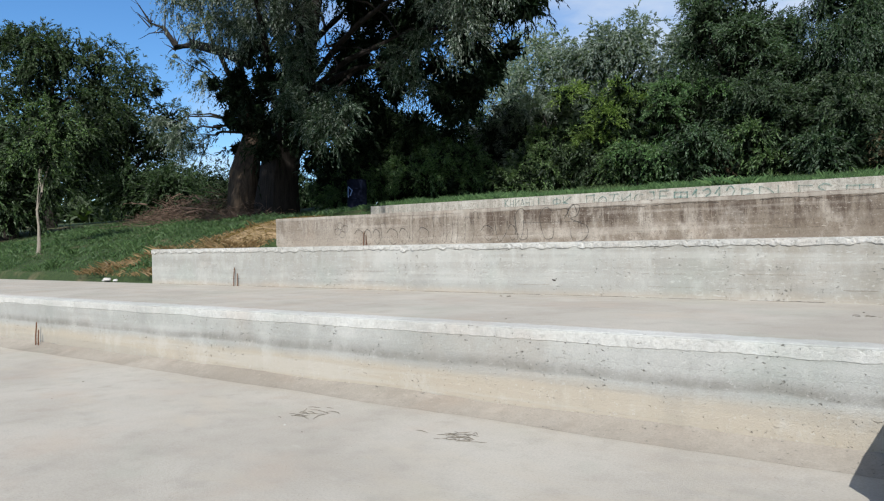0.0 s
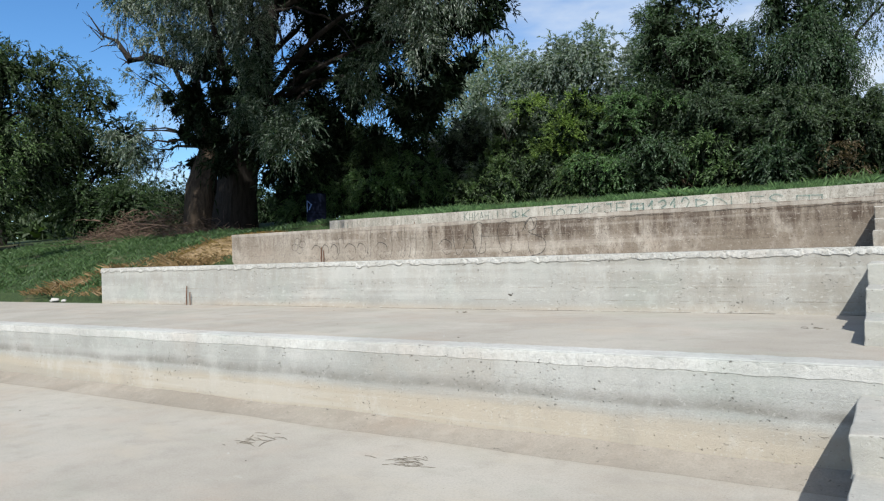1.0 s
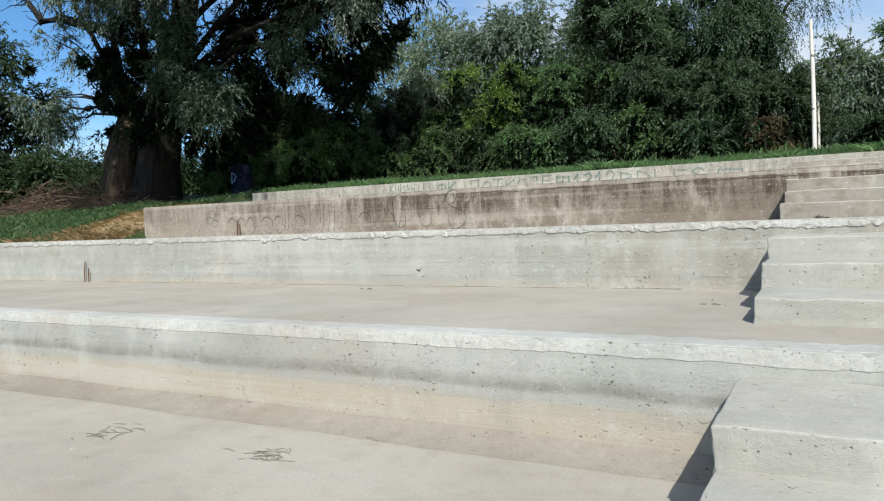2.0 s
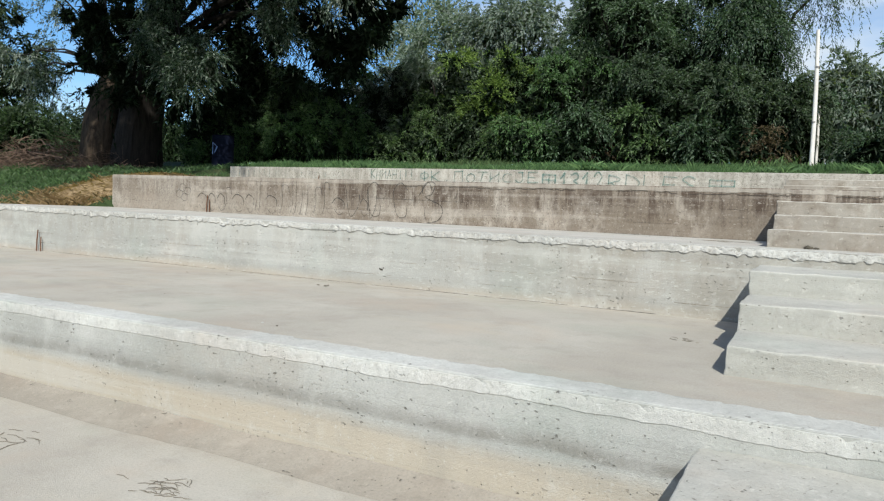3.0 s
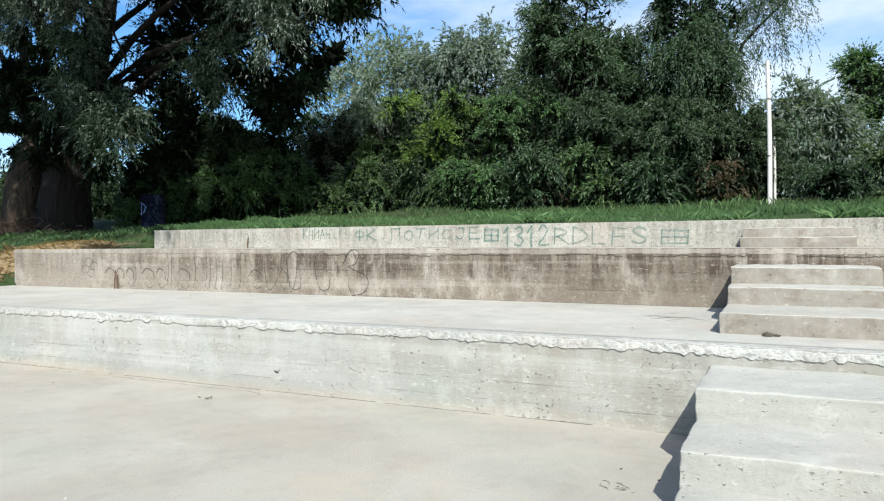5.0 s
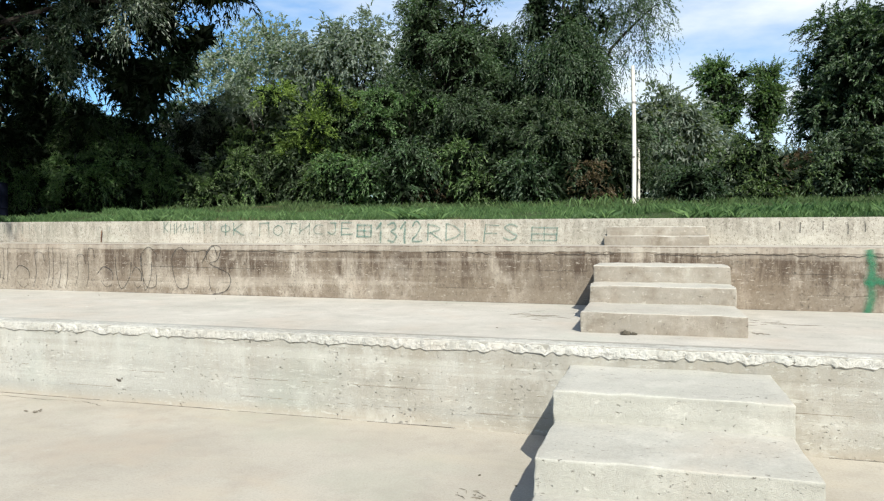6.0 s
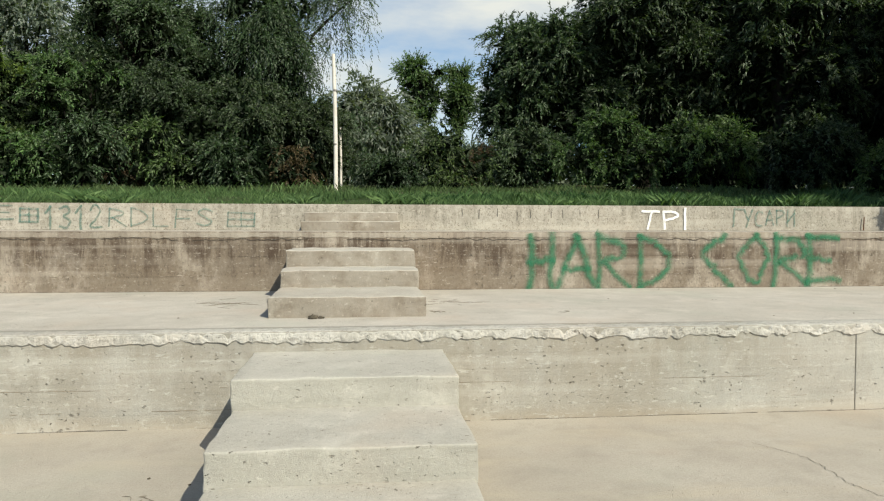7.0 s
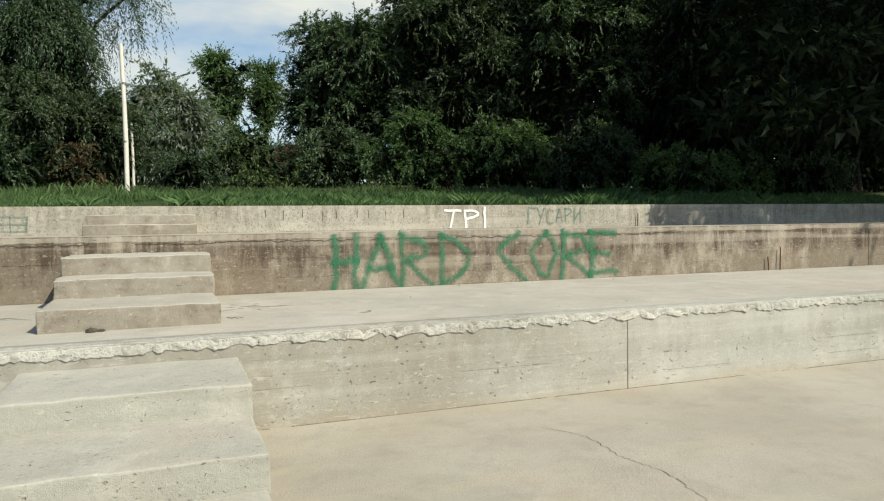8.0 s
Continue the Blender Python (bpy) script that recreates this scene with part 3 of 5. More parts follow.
def sprays(rng, lobes, twigs, per, reach, hang, flat=0.85, sub=15):
    """Points and directions of leaves: each lobe carries small clusters, each cluster a fan of twigs that bend over."""
    cs = np.array([c for c, _ in lobes])
    rs = np.array([r for _, r in lobes])
    w = rs ** 2 / np.sum(rs ** 2)
    m = len(lobes) * sub
    k = rng.choice(len(lobes), m, p=w)
    d = rng.normal(0, 1, (m, 3))
    d[:, 2] += 0.55
    d /= np.linalg.norm(d, axis=1)[:, None]
    cc = cs[k] + d * (rs[k] * rng.uniform(0.6, 1.05, m))[:, None] * np.array((1, 1, flat))
    q = rng.integers(0, m, twigs)
    o = cc[q] + rng.normal(0, 1, (twigs, 3)) * (rs[k][q] * 0.09)[:, None]
    grow = d[q] * 0.75 + rng.normal(0, 0.36, (twigs, 3))
    ln = reach * rng.uniform(0.45, 1.35, twigs)
    s = (np.arange(per) + rng.uniform(0, 1, (twigs, per))) / per
    p = o[:, None, :] + grow[:, None, :] * (s * ln[:, None] * (1 - 0.5 * hang))[:, :, None]
    p[:, :, 2] -= hang * ln[:, None] * s ** 1.5 * 1.2
    t = grow[:, None, :] * np.ones((1, per, 1))
    t[:, :, 2] -= hang * 1.6 * s
    p += rng.normal(0, 0.022, p.shape)
    return p.reshape(-1, 3), t.reshape(-1, 3)


def inner(rng, lobes, count):
    """Leaves deep in the lobes."""
    k = rng.integers(0, len(lobes), count)
    d = rng.normal(0, 1, (count, 3))
    d /= np.linalg.norm(d, axis=1)[:, None]
    r = np.array([lobes[i][1] for i in k]) * rng.uniform(0.0, 0.55, count)
    return np.array([lobes[i][0] for i in k]) + d * r[:, None], d


def tree(name, base, height, center, radii, material, label, lobes=40, size=1.0, twigs=1500, per=12, reach=0.7, hang=0.4, leaf=(0.13, 0.035), trunk=0.25, bark=None, lean=(0, 0), seed=1, limbs=7, group="", fill=1.0, flat=0.85, category="tree", extra=()):
    rng = np.random.default_rng(seed)
    r2 = random.Random(seed)
    ob = new(name)
    ob.location = base
    tagged(ob, label, category, group)
    c = np.array(center, float) - np.array(base, float)
    lb = lobes_of(rng, c, np.array(radii, float), lobes, size) + [(np.array(p, float) - np.array(base, float), r) for p, r in extra]
    top = Vector((c[0] * 0.75 + lean[0], c[1] * 0.75 + lean[1], c[2] + radii[2] * 0.35))
    stem = limb_path(Vector((0, 0, -0.3)), top, 0, 0.25, r2, 9)
    flare = [trunk * (1.5 if i == 0 else 1.12 if i == 1 else 1.0 - 0.8 * i / 9) for i in range(9)]
    part("trunk", tube(stem, flare, 10), bark or M_BARK, ob)
    for i in range(limbs):
        tip = Vector(lb[(i * 5) % len(lb)][0])
        a = stem[3 + i % 4]
        b = tube(limb_path(a, tip, 0.15 * (tip - a).length, 0.18, r2), [trunk * 0.42 * (1 - 0.85 * j / 6) for j in range(7)], 6)
        part("limb", b, bark or M_BARK, ob)
    fine = 1.0 if material is M_LEAF_SHADE else 0.76
    pts, dirs = sprays(rng, lb, twigs, int(per * (1.0 if fine == 1.0 else 1.45)), reach, hang, flat)
    leaves("crown", pts, dirs, leaf[0] * fine, leaf[1] * fine * 1.1, material, ob, rng, 0.38, 0.1 + hang * 0.45)
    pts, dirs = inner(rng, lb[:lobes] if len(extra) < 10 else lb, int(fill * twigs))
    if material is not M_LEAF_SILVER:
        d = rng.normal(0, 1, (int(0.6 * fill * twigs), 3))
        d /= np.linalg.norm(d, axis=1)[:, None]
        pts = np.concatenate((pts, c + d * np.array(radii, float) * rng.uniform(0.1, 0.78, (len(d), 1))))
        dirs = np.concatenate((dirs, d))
    # inner leaves of all but silver crowns are near-black, painting the crown's inner shade
    leaves("inner_foliage", pts, dirs, 0.12 + 1.2 * leaf[0], 0.05 + 1.4 * leaf[1], material if material is M_LEAF_SILVER else M_LEAF_SHADE, ob, rng, 0.8, 0.2)
    return ob

# ---- trees and shrubs: the hedgerow behind the top wall ----
HEDGE = "hedgerow trees behind the terraces"


def g(x, y):
    return (x, y, ground_height(x, y))


def hedgerow():
    # tall shrubs, one after the other along the bank
    row = [
        # x, y, top, half width, material, label, hang
        (-18.6, 17.5, 6.6, 2.5, M_LEAF_SHRUB, "dense dark green shrub with arching twigs", 0.5),
        (-15.4, 16.8, 6.2, 2.2, M_LEAF_WILLOW, "grey-green willow shrub in the hedgerow", 0.5),
        (-13.8, 16.6, 7.4, 1.9, M_LEAF_SILVER, "silvery willow shrub behind green bushes", 0.5),
        (-12.6, 16.0, 5.2, 1.7, M_LEAF_SHRUB, "dense dark green shrub with arching twigs", 0.5),
        (-11.0, 16.4, 7.1, 2.7, M_LEAF_BRIGHT, "bright yellow-green leafy shrub in full sun", 0.3),
        (-9.4, 17.2, 6.4, 2.0, M_LEAF_SHRUB, "dense dark green shrub with arching twigs", 0.4),
        (-7.4, 16.0, 6.4, 1.8, M_LEAF_SHRUB, "dense dark green shrub with arching twigs", 0.5),
        (-4.4, 18.8, 8.9, 1.6, M_LEAF_DUSK, "tall grey-green shrub between the two willows", 0.5),
        (-4.9, 15.9, 6.0, 1.8, M_LEAF_DUSK, "dense dark green shrub with hanging tips", 0.55),
        (-2.5, 15.8, 5.6, 1.7, M_LEAF_DUSK, "grey-green willow shrub beside the pale pole", 0.7),
        (-0.7, 16.6, 5.0, 1.2, M_LEAF_DUSK, "grey-green willow shrub beside the pale pole", 0.7),
        (-17.0, 13.0, 3.9, 1.6, M_LEAF_SHRUB, "leafy shrub in the half shade of the willow", 0.5),
        (-20.6, 12.4, 3.4, 1.5, M_LEAF_SHRUB, "leafy shrub in the half shade of the willow", 0.5),
        (-22.5, 18.0, 6.6, 2.6, M_LEAF_SHRUB, "dark shaded shrub behind the old willow", 0.5),
        # near-black leaf colour here stands for the willow's shade
        (-27.0, 20.0, 6.4, 3.0, M_LEAF_SHADE, "dark shaded shrub behind the old willow", 0.5),
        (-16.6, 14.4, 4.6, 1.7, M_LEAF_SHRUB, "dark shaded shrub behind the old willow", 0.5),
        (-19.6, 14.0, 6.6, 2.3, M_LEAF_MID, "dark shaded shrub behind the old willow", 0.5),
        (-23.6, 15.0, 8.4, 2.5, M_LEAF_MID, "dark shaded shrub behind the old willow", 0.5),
    ]
    for i, (x, y, top, hw, m, label, hang) in enumerate(row):
        b = g(x, y)
        h = top - b[2]
        tree("shrub", b, h, (x, y, b[2] + h * 0.5), (hw, hw * 0.8, h * 0.5), m, label, flat=0.55, lobes=19, size=0.62, twigs=2300, per=10, reach=0.45, hang=0.7 * hang,
             leaf=(0.13, 0.044), trunk=0.1, seed=20 + i, limbs=6, group=HEDGE, category="shrub")
    # low undergrowth at the foot of the hedge
    for i in range(17):
        x = -20 + i * 1.45 + 0.5 * math.sin(i * 2.1)
        y = 14.6 + 0.5 * math.sin(i * 1.3)
        if -0.9 < x < 1.3:
            continue
        b = g(x, y)
        w, t = 0.65 + 0.75 * abs(math.sin(i * 1.7)), 0.45 + 0.6 * abs(math.sin(i * 2.3))
        tree("bush", b, 2 * t, (x, y, b[2] + 0.95 * t), (w, 0.7, t), (M_LEAF_DUSK, M_LEAF_SHRUB, M_LEAF_SHRUB)[i % 3], "low leafy bush at the foot of the hedgerow", lobes=12, size=0.5, twigs=420, per=9,
             reach=0.5, hang=0.5, leaf=(0.15, 0.046), trunk=0.05, seed=60 + i, limbs=3, group="low bushes along the hedgerow", category="bush")
    for x, y, hw in ((-1.1, 14.9, 0.6), (-6.1, 15.1, 0.45)):
        b = g(x, y)
        tree("bush", b, 1.3, (x, y, b[2] + 0.65), (hw, hw * 0.7, 0.7), M_LEAF_BROWN, "withered brown bush at the foot of the hedgerow", lobes=9, size=0.3, twigs=260, per=8, reach=0.45, hang=0.5, leaf=(0.13, 0.035), trunk=0.04, seed=int(900 + x), limbs=5, bark=M_BARK_PALE, group="low bushes along the hedgerow", category="bush")
    # a second row that closes the hedge, its leaf colour near-black for shade
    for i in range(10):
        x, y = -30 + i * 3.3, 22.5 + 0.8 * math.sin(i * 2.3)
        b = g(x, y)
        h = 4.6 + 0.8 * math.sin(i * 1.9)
        tree("shrub", b, h, (x, y, b[2] + h * 0.48), (2.2, 1.2, h * 0.5), M_LEAF_SHADE, "second-row hedgerow shrub with leaves painted dark as shade", lobes=26, size=0.95, twigs=520, per=9, reach=0.9, hang=0.5, leaf=(0.26, 0.1), trunk=0.1, seed=80 + i, limbs=4, group=HEDGE, category="shrub", fill=1.4)
    # the two tall trees of the hedge
    b = g(-6.6, 18.6)
    tree("willow_tree", b, 11, (-6.6, 18.6, 7.2), (2.3, 2.2, 4.0), M_LEAF_DUSK, "tall grey-green willow with upright crown", lobes=46, size=0.66, twigs=4200, per=10, reach=0.55, hang=0.3, leaf=(0.15, 0.045), trunk=0.22, seed=101, limbs=9, group=HEDGE)
    b = g(-2.0, 18.0)
    tree("willow_tree", b, 12, (-2.3, 18.0, 7.3), (1.9, 1.9, 4.3), M_LEAF_DUSK, "tall weeping willow with hanging twigs beside the pole", lobes=40, size=0.6, twigs=3500, per=13, reach=1.15, hang=0.85, leaf=(0.15, 0.04), trunk=0.24, seed=102, limbs=9, group=HEDGE,
         extra=(((0.7, 17.6, 8.6), 0.5), ((1.0, 17.8, 7.7), 0.4), ((0.2, 17.8, 9.4), 0.5), ((0.3, 18, 4.4), 0.7), ((-0.4, 17.8, 9.4), 0.8), ((-0.1, 17.8, 8.2), 0.6), ((0.1, 17.9, 7.2), 0.5)))
    # grey willows far behind
    for i, (x, y, top, hw) in enumerate(((-27, 36, 15.6, 4.4), (-23.2, 34.5, 14.8, 3.6), (-19.6, 34.5, 15.3, 3.4), (-16.6, 33.5, 14.7, 3.2), (-13.2, 34, 14.6, 3.4), (-10.0, 33, 12.6, 3.2), (1.15, 22, 6.2, 1.1), (3.2, 24, 4.5, 1.5), (6.2, 27, 4.3, 2.2), (-7, 33, 9, 3.5))):
        b = g(x, y)
        h = top - b[2]
        tree("willow_tree", b, h, (x, y, b[2] + h * 0.55), (hw, hw * 0.8, h * 0.47), M_LEAF_SILVER, "silvery willow standing far behind the hedgerow", lobes=34, size=1.5 if y > 30 else 0.9, twigs=1700, per=9, reach=1.0, hang=0.5, leaf=(0.27, 0.1), trunk=0.25, seed=120 + i, limbs=5, fill=2.0,
             group="silvery willows behind the hedgerow")
    # slim poplars in the gap of the sky
    for i, (x, y, top, hw) in enumerate(((5.7, 52, 15.0, 2.0), (8.9, 53, 14.5, 1.3))):
        b = g(x, y)
        h = top - b[2]
        tree("poplar_tree", b, h, (x, y, b[2] + h * 0.74), (hw, hw, h * 0.27), M_LEAF_SHRUB, "slim poplar with gaps in its crown", lobes=17, size=0.62, twigs=1300, per=9, reach=0.8, hang=0.1, leaf=(0.22, 0.12), trunk=0.22, seed=140 + i, limbs=8, group="distant poplars")


def right_trees():
    spots = [
        # x, y, top, crown radii, material, label
        (7.5, 19.5, 9.2, (2.5, 2.2), M_LEAF_DUSK, "broad willow with drooping lit twigs"),
        (11.2, 18.5, 12.8, (3.2, 2.8), M_LEAF_DUSK, "tall full willow with drooping twigs"),
        (15.4, 17.0, 13.5, (3.2, 3.0), M_LEAF_DUSK, "tall full willow with drooping twigs"),
        # the next three crowns have their shade in a near-black leaf colour
        (20.5, 13.5, 13.0, (3.6, 3.2), M_LEAF_SHADE, "tall tree with dense crown coloured as deep shade"),
        (26.0, 13.5, 13.0, (4.2, 3.4), M_LEAF_SHADE, "tall tree with dense crown coloured as deep shade"),
        (23.0, 20.0, 13.0, (5.0, 3.0), M_LEAF_SHADE, "tall tree with dense crown coloured as deep shade"),
    ]
    for i, (x, y, top, (rx, ry), m, label) in enumerate(spots):
        b = g(x, y)
        h = top - b[2]
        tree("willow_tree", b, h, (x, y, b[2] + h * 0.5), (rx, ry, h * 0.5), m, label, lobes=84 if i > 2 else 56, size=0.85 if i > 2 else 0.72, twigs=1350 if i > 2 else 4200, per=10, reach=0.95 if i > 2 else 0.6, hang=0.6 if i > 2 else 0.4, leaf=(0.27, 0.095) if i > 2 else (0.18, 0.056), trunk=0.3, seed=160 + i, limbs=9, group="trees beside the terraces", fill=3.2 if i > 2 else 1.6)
    for i, (x, y, top, hw) in enumerate(((4.6, 20.5, 3.9, 1.5), (6.6, 17.2, 4.2, 1.5), (9.2, 16.0, 4.4, 1.7), (12.0, 15.2, 4.2, 1.7), (14.6, 13.8, 4.0, 1.5), (16.6, 12.4, 3.0, 1.2), (18.6, 11.5, 2.8, 1.1), (21.5, 11.5, 2.9, 1.3), (2.9, 19.0, 3.3, 1.3))):
        b = g(x, y)
        h = top - b[2]
        tree("shrub", b, h, (x, y, b[2] + h * 0.5), (hw, hw * 0.8, h * 0.5), M_LEAF_SILVER if x < 5 else (M_LEAF_SHRUB, M_LEAF_DUSK, M_LEAF_SHRUB)[i % 3], "silvery grey-green willow shrub in the gap" if x < 5 else "leafy shrub below the larger trees", lobes=16, size=0.6, twigs=1200, per=10, reach=0.45, hang=0.4, leaf=(0.14, 0.05), trunk=0.07, seed=180 + i, limbs=4,
             group="shrubs below the trees", category="shrub")
    for x, y, top, hw, m, label in ((5.2, 17.8, 3.4, 0.9, M_LEAF_BROWN, "withered brown shrub among the green bushes"), (4.1, 18.2, 3.7, 0.75, M_LEAF_MID, "small dark green upright shrub")):
        b = g(x, y)
        h = top - b[2]
        tree("shrub", b, h, (x, y, b[2] + h * 0.5), (hw, hw * 0.8, h * 0.5), m, label, lobes=12, size=0.42, twigs=520, per=9, reach=0.5, hang=0.4, leaf=(0.13, 0.045), trunk=0.05, seed=int(10 * x), limbs=6, group="shrubs below the trees", category="shrub")
    # tall trees behind that close gaps between the trunks, coloured as if in shade
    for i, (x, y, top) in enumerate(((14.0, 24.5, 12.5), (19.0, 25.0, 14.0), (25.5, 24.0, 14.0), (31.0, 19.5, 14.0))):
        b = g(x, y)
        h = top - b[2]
        tree("willow_tree", b, h, (x, y, b[2] + h * 0.5), (3.4, 2.0, h * 0.5), M_LEAF_SHADE, "tall tree behind the crowns, leaves coloured as shade", lobes=60, size=1.3, twigs=1000, per=8, reach=1.0, hang=0.5, leaf=(0.5, 0.22), trunk=0.25, seed=240 + i, limbs=5, group="trees beside the terraces", fill=5.0)
    # undergrowth that closes the far side, dim by leaf colour that stands for shade
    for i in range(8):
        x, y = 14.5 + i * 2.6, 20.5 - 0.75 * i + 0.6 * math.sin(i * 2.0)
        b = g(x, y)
        tree("shrub", b, 3.4, (x, y, b[2] + 1.6), (1.9, 1.1, 1.8), M_LEAF_SHADE, "shrub under tall trees, leaves coloured as deep shade", lobes=20, size=0.85, twigs=420, per=9, reach=0.8, hang=0.5, leaf=(0.24, 0.09), trunk=0.08, seed=220 + i, limbs=3, group="shrubs below the trees", category="shrub", fill=1.4)
    # the tree, mostly out of view, whose crown shades the end of the terraces
    tree("poplar_tree", g(28.5, 8.2), 14, (24.0, 0.4, 12.0), (11.0, 6.2, 6.2), M_LEAF_SHADE, "great tree, mostly out of view, that shades the terrace end", lobes=150, size=1.7, twigs=7000, per=11, reach=0.9, hang=0.4, leaf=(0.2, 0.08), trunk=0.45, seed=199, limbs=10, group="trees beside the terraces", fill=3.0,
         # low lobes added to keep sky light off the top wall
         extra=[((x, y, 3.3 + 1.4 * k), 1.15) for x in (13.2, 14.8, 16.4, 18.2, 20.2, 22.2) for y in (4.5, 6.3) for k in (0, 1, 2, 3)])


def old_willow():
    """The great willow at the end of the terraces, with a forked trunk and a dead bough."""
    bx, by = -22.4, 9.6
    bz = ground_height(bx, by)
    rng = np.random.default_rng(300)
    r2 = random.Random(300)
    ob = new("willow_tree")
    ob.location = (bx, by, bz)
    tagged(ob, "great old willow with thick dark trunk and silvery leaves", "tree")
    stem = [Vector((0.0, 0, -0.4)), Vector((0.05, 0, 0.5)), Vector((0.15, 0.0, 1.5)), Vector((0.3, 0.1, 2.8)), Vector((0.7, 0.2, 4.4)), Vector((1.4, 0.3, 6.4)), Vector((1.9, 0.4, 8.6)), Vector((2.4, 0.4, 11))]
    bm = tube(stem, [0.98, 0.86, 0.78, 0.72, 0.6, 0.48, 0.36, 0.2], 18)
    for v in bm.verts:
        v.co += Vector((v.co.x, v.co.y, 0)).normalized() * 0.16 * noise.noise((v.co.x * 1.6, v.co.y * 1.6, v.co.z * 0.5))
    part("trunk", bm, M_BARK, ob)
    bm = tube([Vector((-1.5, -0.4, -0.3)), Vector((-1.42, -0.35, 0.8)), Vector((-1.5, -0.3, 1.9)), Vector((-1.55, 0, 3.4)), Vector((-2.2, 0.2, 5.2)), Vector((-2.6, 0.3, 7.2))], [0.82, 0.72, 0.6, 0.34, 0.24, 0.1], 16)
    for v in bm.verts:
        v.co += Vector((v.co.x + 1.5, v.co.y + 0.3, 0)) * 0.35 * noise.noise((v.co.x * 3.2, v.co.y * 3.2, v.co.z * 0.7))
    part("trunk", bm, M_BARK_SPLIT, ob, "split brown side stem")
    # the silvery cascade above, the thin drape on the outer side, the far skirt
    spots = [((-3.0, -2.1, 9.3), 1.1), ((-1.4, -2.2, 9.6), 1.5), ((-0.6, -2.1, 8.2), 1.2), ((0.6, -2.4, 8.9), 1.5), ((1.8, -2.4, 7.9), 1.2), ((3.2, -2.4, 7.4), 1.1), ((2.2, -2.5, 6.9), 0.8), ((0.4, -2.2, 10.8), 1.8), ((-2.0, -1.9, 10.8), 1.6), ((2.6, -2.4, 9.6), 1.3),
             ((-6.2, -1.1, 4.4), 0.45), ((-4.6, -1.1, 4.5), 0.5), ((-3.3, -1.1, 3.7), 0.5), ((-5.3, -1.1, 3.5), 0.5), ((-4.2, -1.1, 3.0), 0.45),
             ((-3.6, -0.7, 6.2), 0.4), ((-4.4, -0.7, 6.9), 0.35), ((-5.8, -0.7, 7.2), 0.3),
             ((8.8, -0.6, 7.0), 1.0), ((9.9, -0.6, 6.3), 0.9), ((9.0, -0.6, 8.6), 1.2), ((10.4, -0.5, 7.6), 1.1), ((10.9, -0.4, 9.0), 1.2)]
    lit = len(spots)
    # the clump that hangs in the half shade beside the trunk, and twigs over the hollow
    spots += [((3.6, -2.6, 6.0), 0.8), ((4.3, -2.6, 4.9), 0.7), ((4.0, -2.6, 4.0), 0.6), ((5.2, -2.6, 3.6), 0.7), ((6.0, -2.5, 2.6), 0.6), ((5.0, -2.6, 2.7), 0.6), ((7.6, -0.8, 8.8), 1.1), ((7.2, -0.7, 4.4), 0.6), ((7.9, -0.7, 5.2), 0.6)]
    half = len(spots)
    # leaves before the fork and in the hollow, dim by their shade colour
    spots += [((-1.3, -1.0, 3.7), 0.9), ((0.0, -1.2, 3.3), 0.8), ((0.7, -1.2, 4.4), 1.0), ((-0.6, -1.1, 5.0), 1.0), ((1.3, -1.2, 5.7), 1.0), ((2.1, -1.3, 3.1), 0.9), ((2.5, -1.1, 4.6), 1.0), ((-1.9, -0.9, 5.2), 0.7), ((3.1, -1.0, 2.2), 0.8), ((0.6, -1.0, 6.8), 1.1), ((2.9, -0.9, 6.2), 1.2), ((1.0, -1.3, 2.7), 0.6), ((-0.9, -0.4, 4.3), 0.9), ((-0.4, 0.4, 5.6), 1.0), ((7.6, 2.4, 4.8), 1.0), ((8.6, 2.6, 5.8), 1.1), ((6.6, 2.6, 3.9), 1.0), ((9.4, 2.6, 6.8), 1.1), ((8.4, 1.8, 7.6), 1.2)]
    # a high canopy above the view, added to throw shade on trunk and hollow
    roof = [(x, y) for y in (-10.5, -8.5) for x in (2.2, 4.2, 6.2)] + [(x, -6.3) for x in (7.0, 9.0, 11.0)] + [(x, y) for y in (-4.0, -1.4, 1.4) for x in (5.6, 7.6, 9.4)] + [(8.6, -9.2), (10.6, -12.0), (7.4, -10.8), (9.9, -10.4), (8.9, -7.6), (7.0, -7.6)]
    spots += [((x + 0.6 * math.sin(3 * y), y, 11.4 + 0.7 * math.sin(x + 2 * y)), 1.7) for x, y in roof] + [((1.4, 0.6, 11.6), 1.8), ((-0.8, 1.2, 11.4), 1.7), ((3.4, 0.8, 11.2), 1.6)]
    # the inside, its shade put into the leaf colour
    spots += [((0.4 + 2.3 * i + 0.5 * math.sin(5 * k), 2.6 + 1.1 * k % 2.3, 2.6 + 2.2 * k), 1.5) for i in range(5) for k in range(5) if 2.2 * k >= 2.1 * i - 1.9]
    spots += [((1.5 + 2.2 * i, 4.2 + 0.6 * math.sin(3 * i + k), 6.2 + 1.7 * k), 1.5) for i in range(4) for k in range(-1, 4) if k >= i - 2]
    lb = []
    for n, (p, r) in enumerate(spots):
        for _ in range(4):
            d = rng.normal(0, 0.6, 3) * r
            lb.append((np.array(p) + d, r * rng.uniform(0.38, 0.65)))
    for i, (p, r) in enumerate(spots):
        if r > 0.8 and i % 7:
            continue
        a = stem[3 + i % 4] if p[0] > -1.5 else Vector((-1.7, 0, 3.6))
        tip = Vector(p)
        part("limb", tube(limb_path(a, tip, 0.12 * (tip - a).length, 0.25, r2, 8), [(0.16 if r > 0.9 else 0.08) * (1 - 0.88 * j / 7) for j in range(8)], 7), M_BARK, ob)
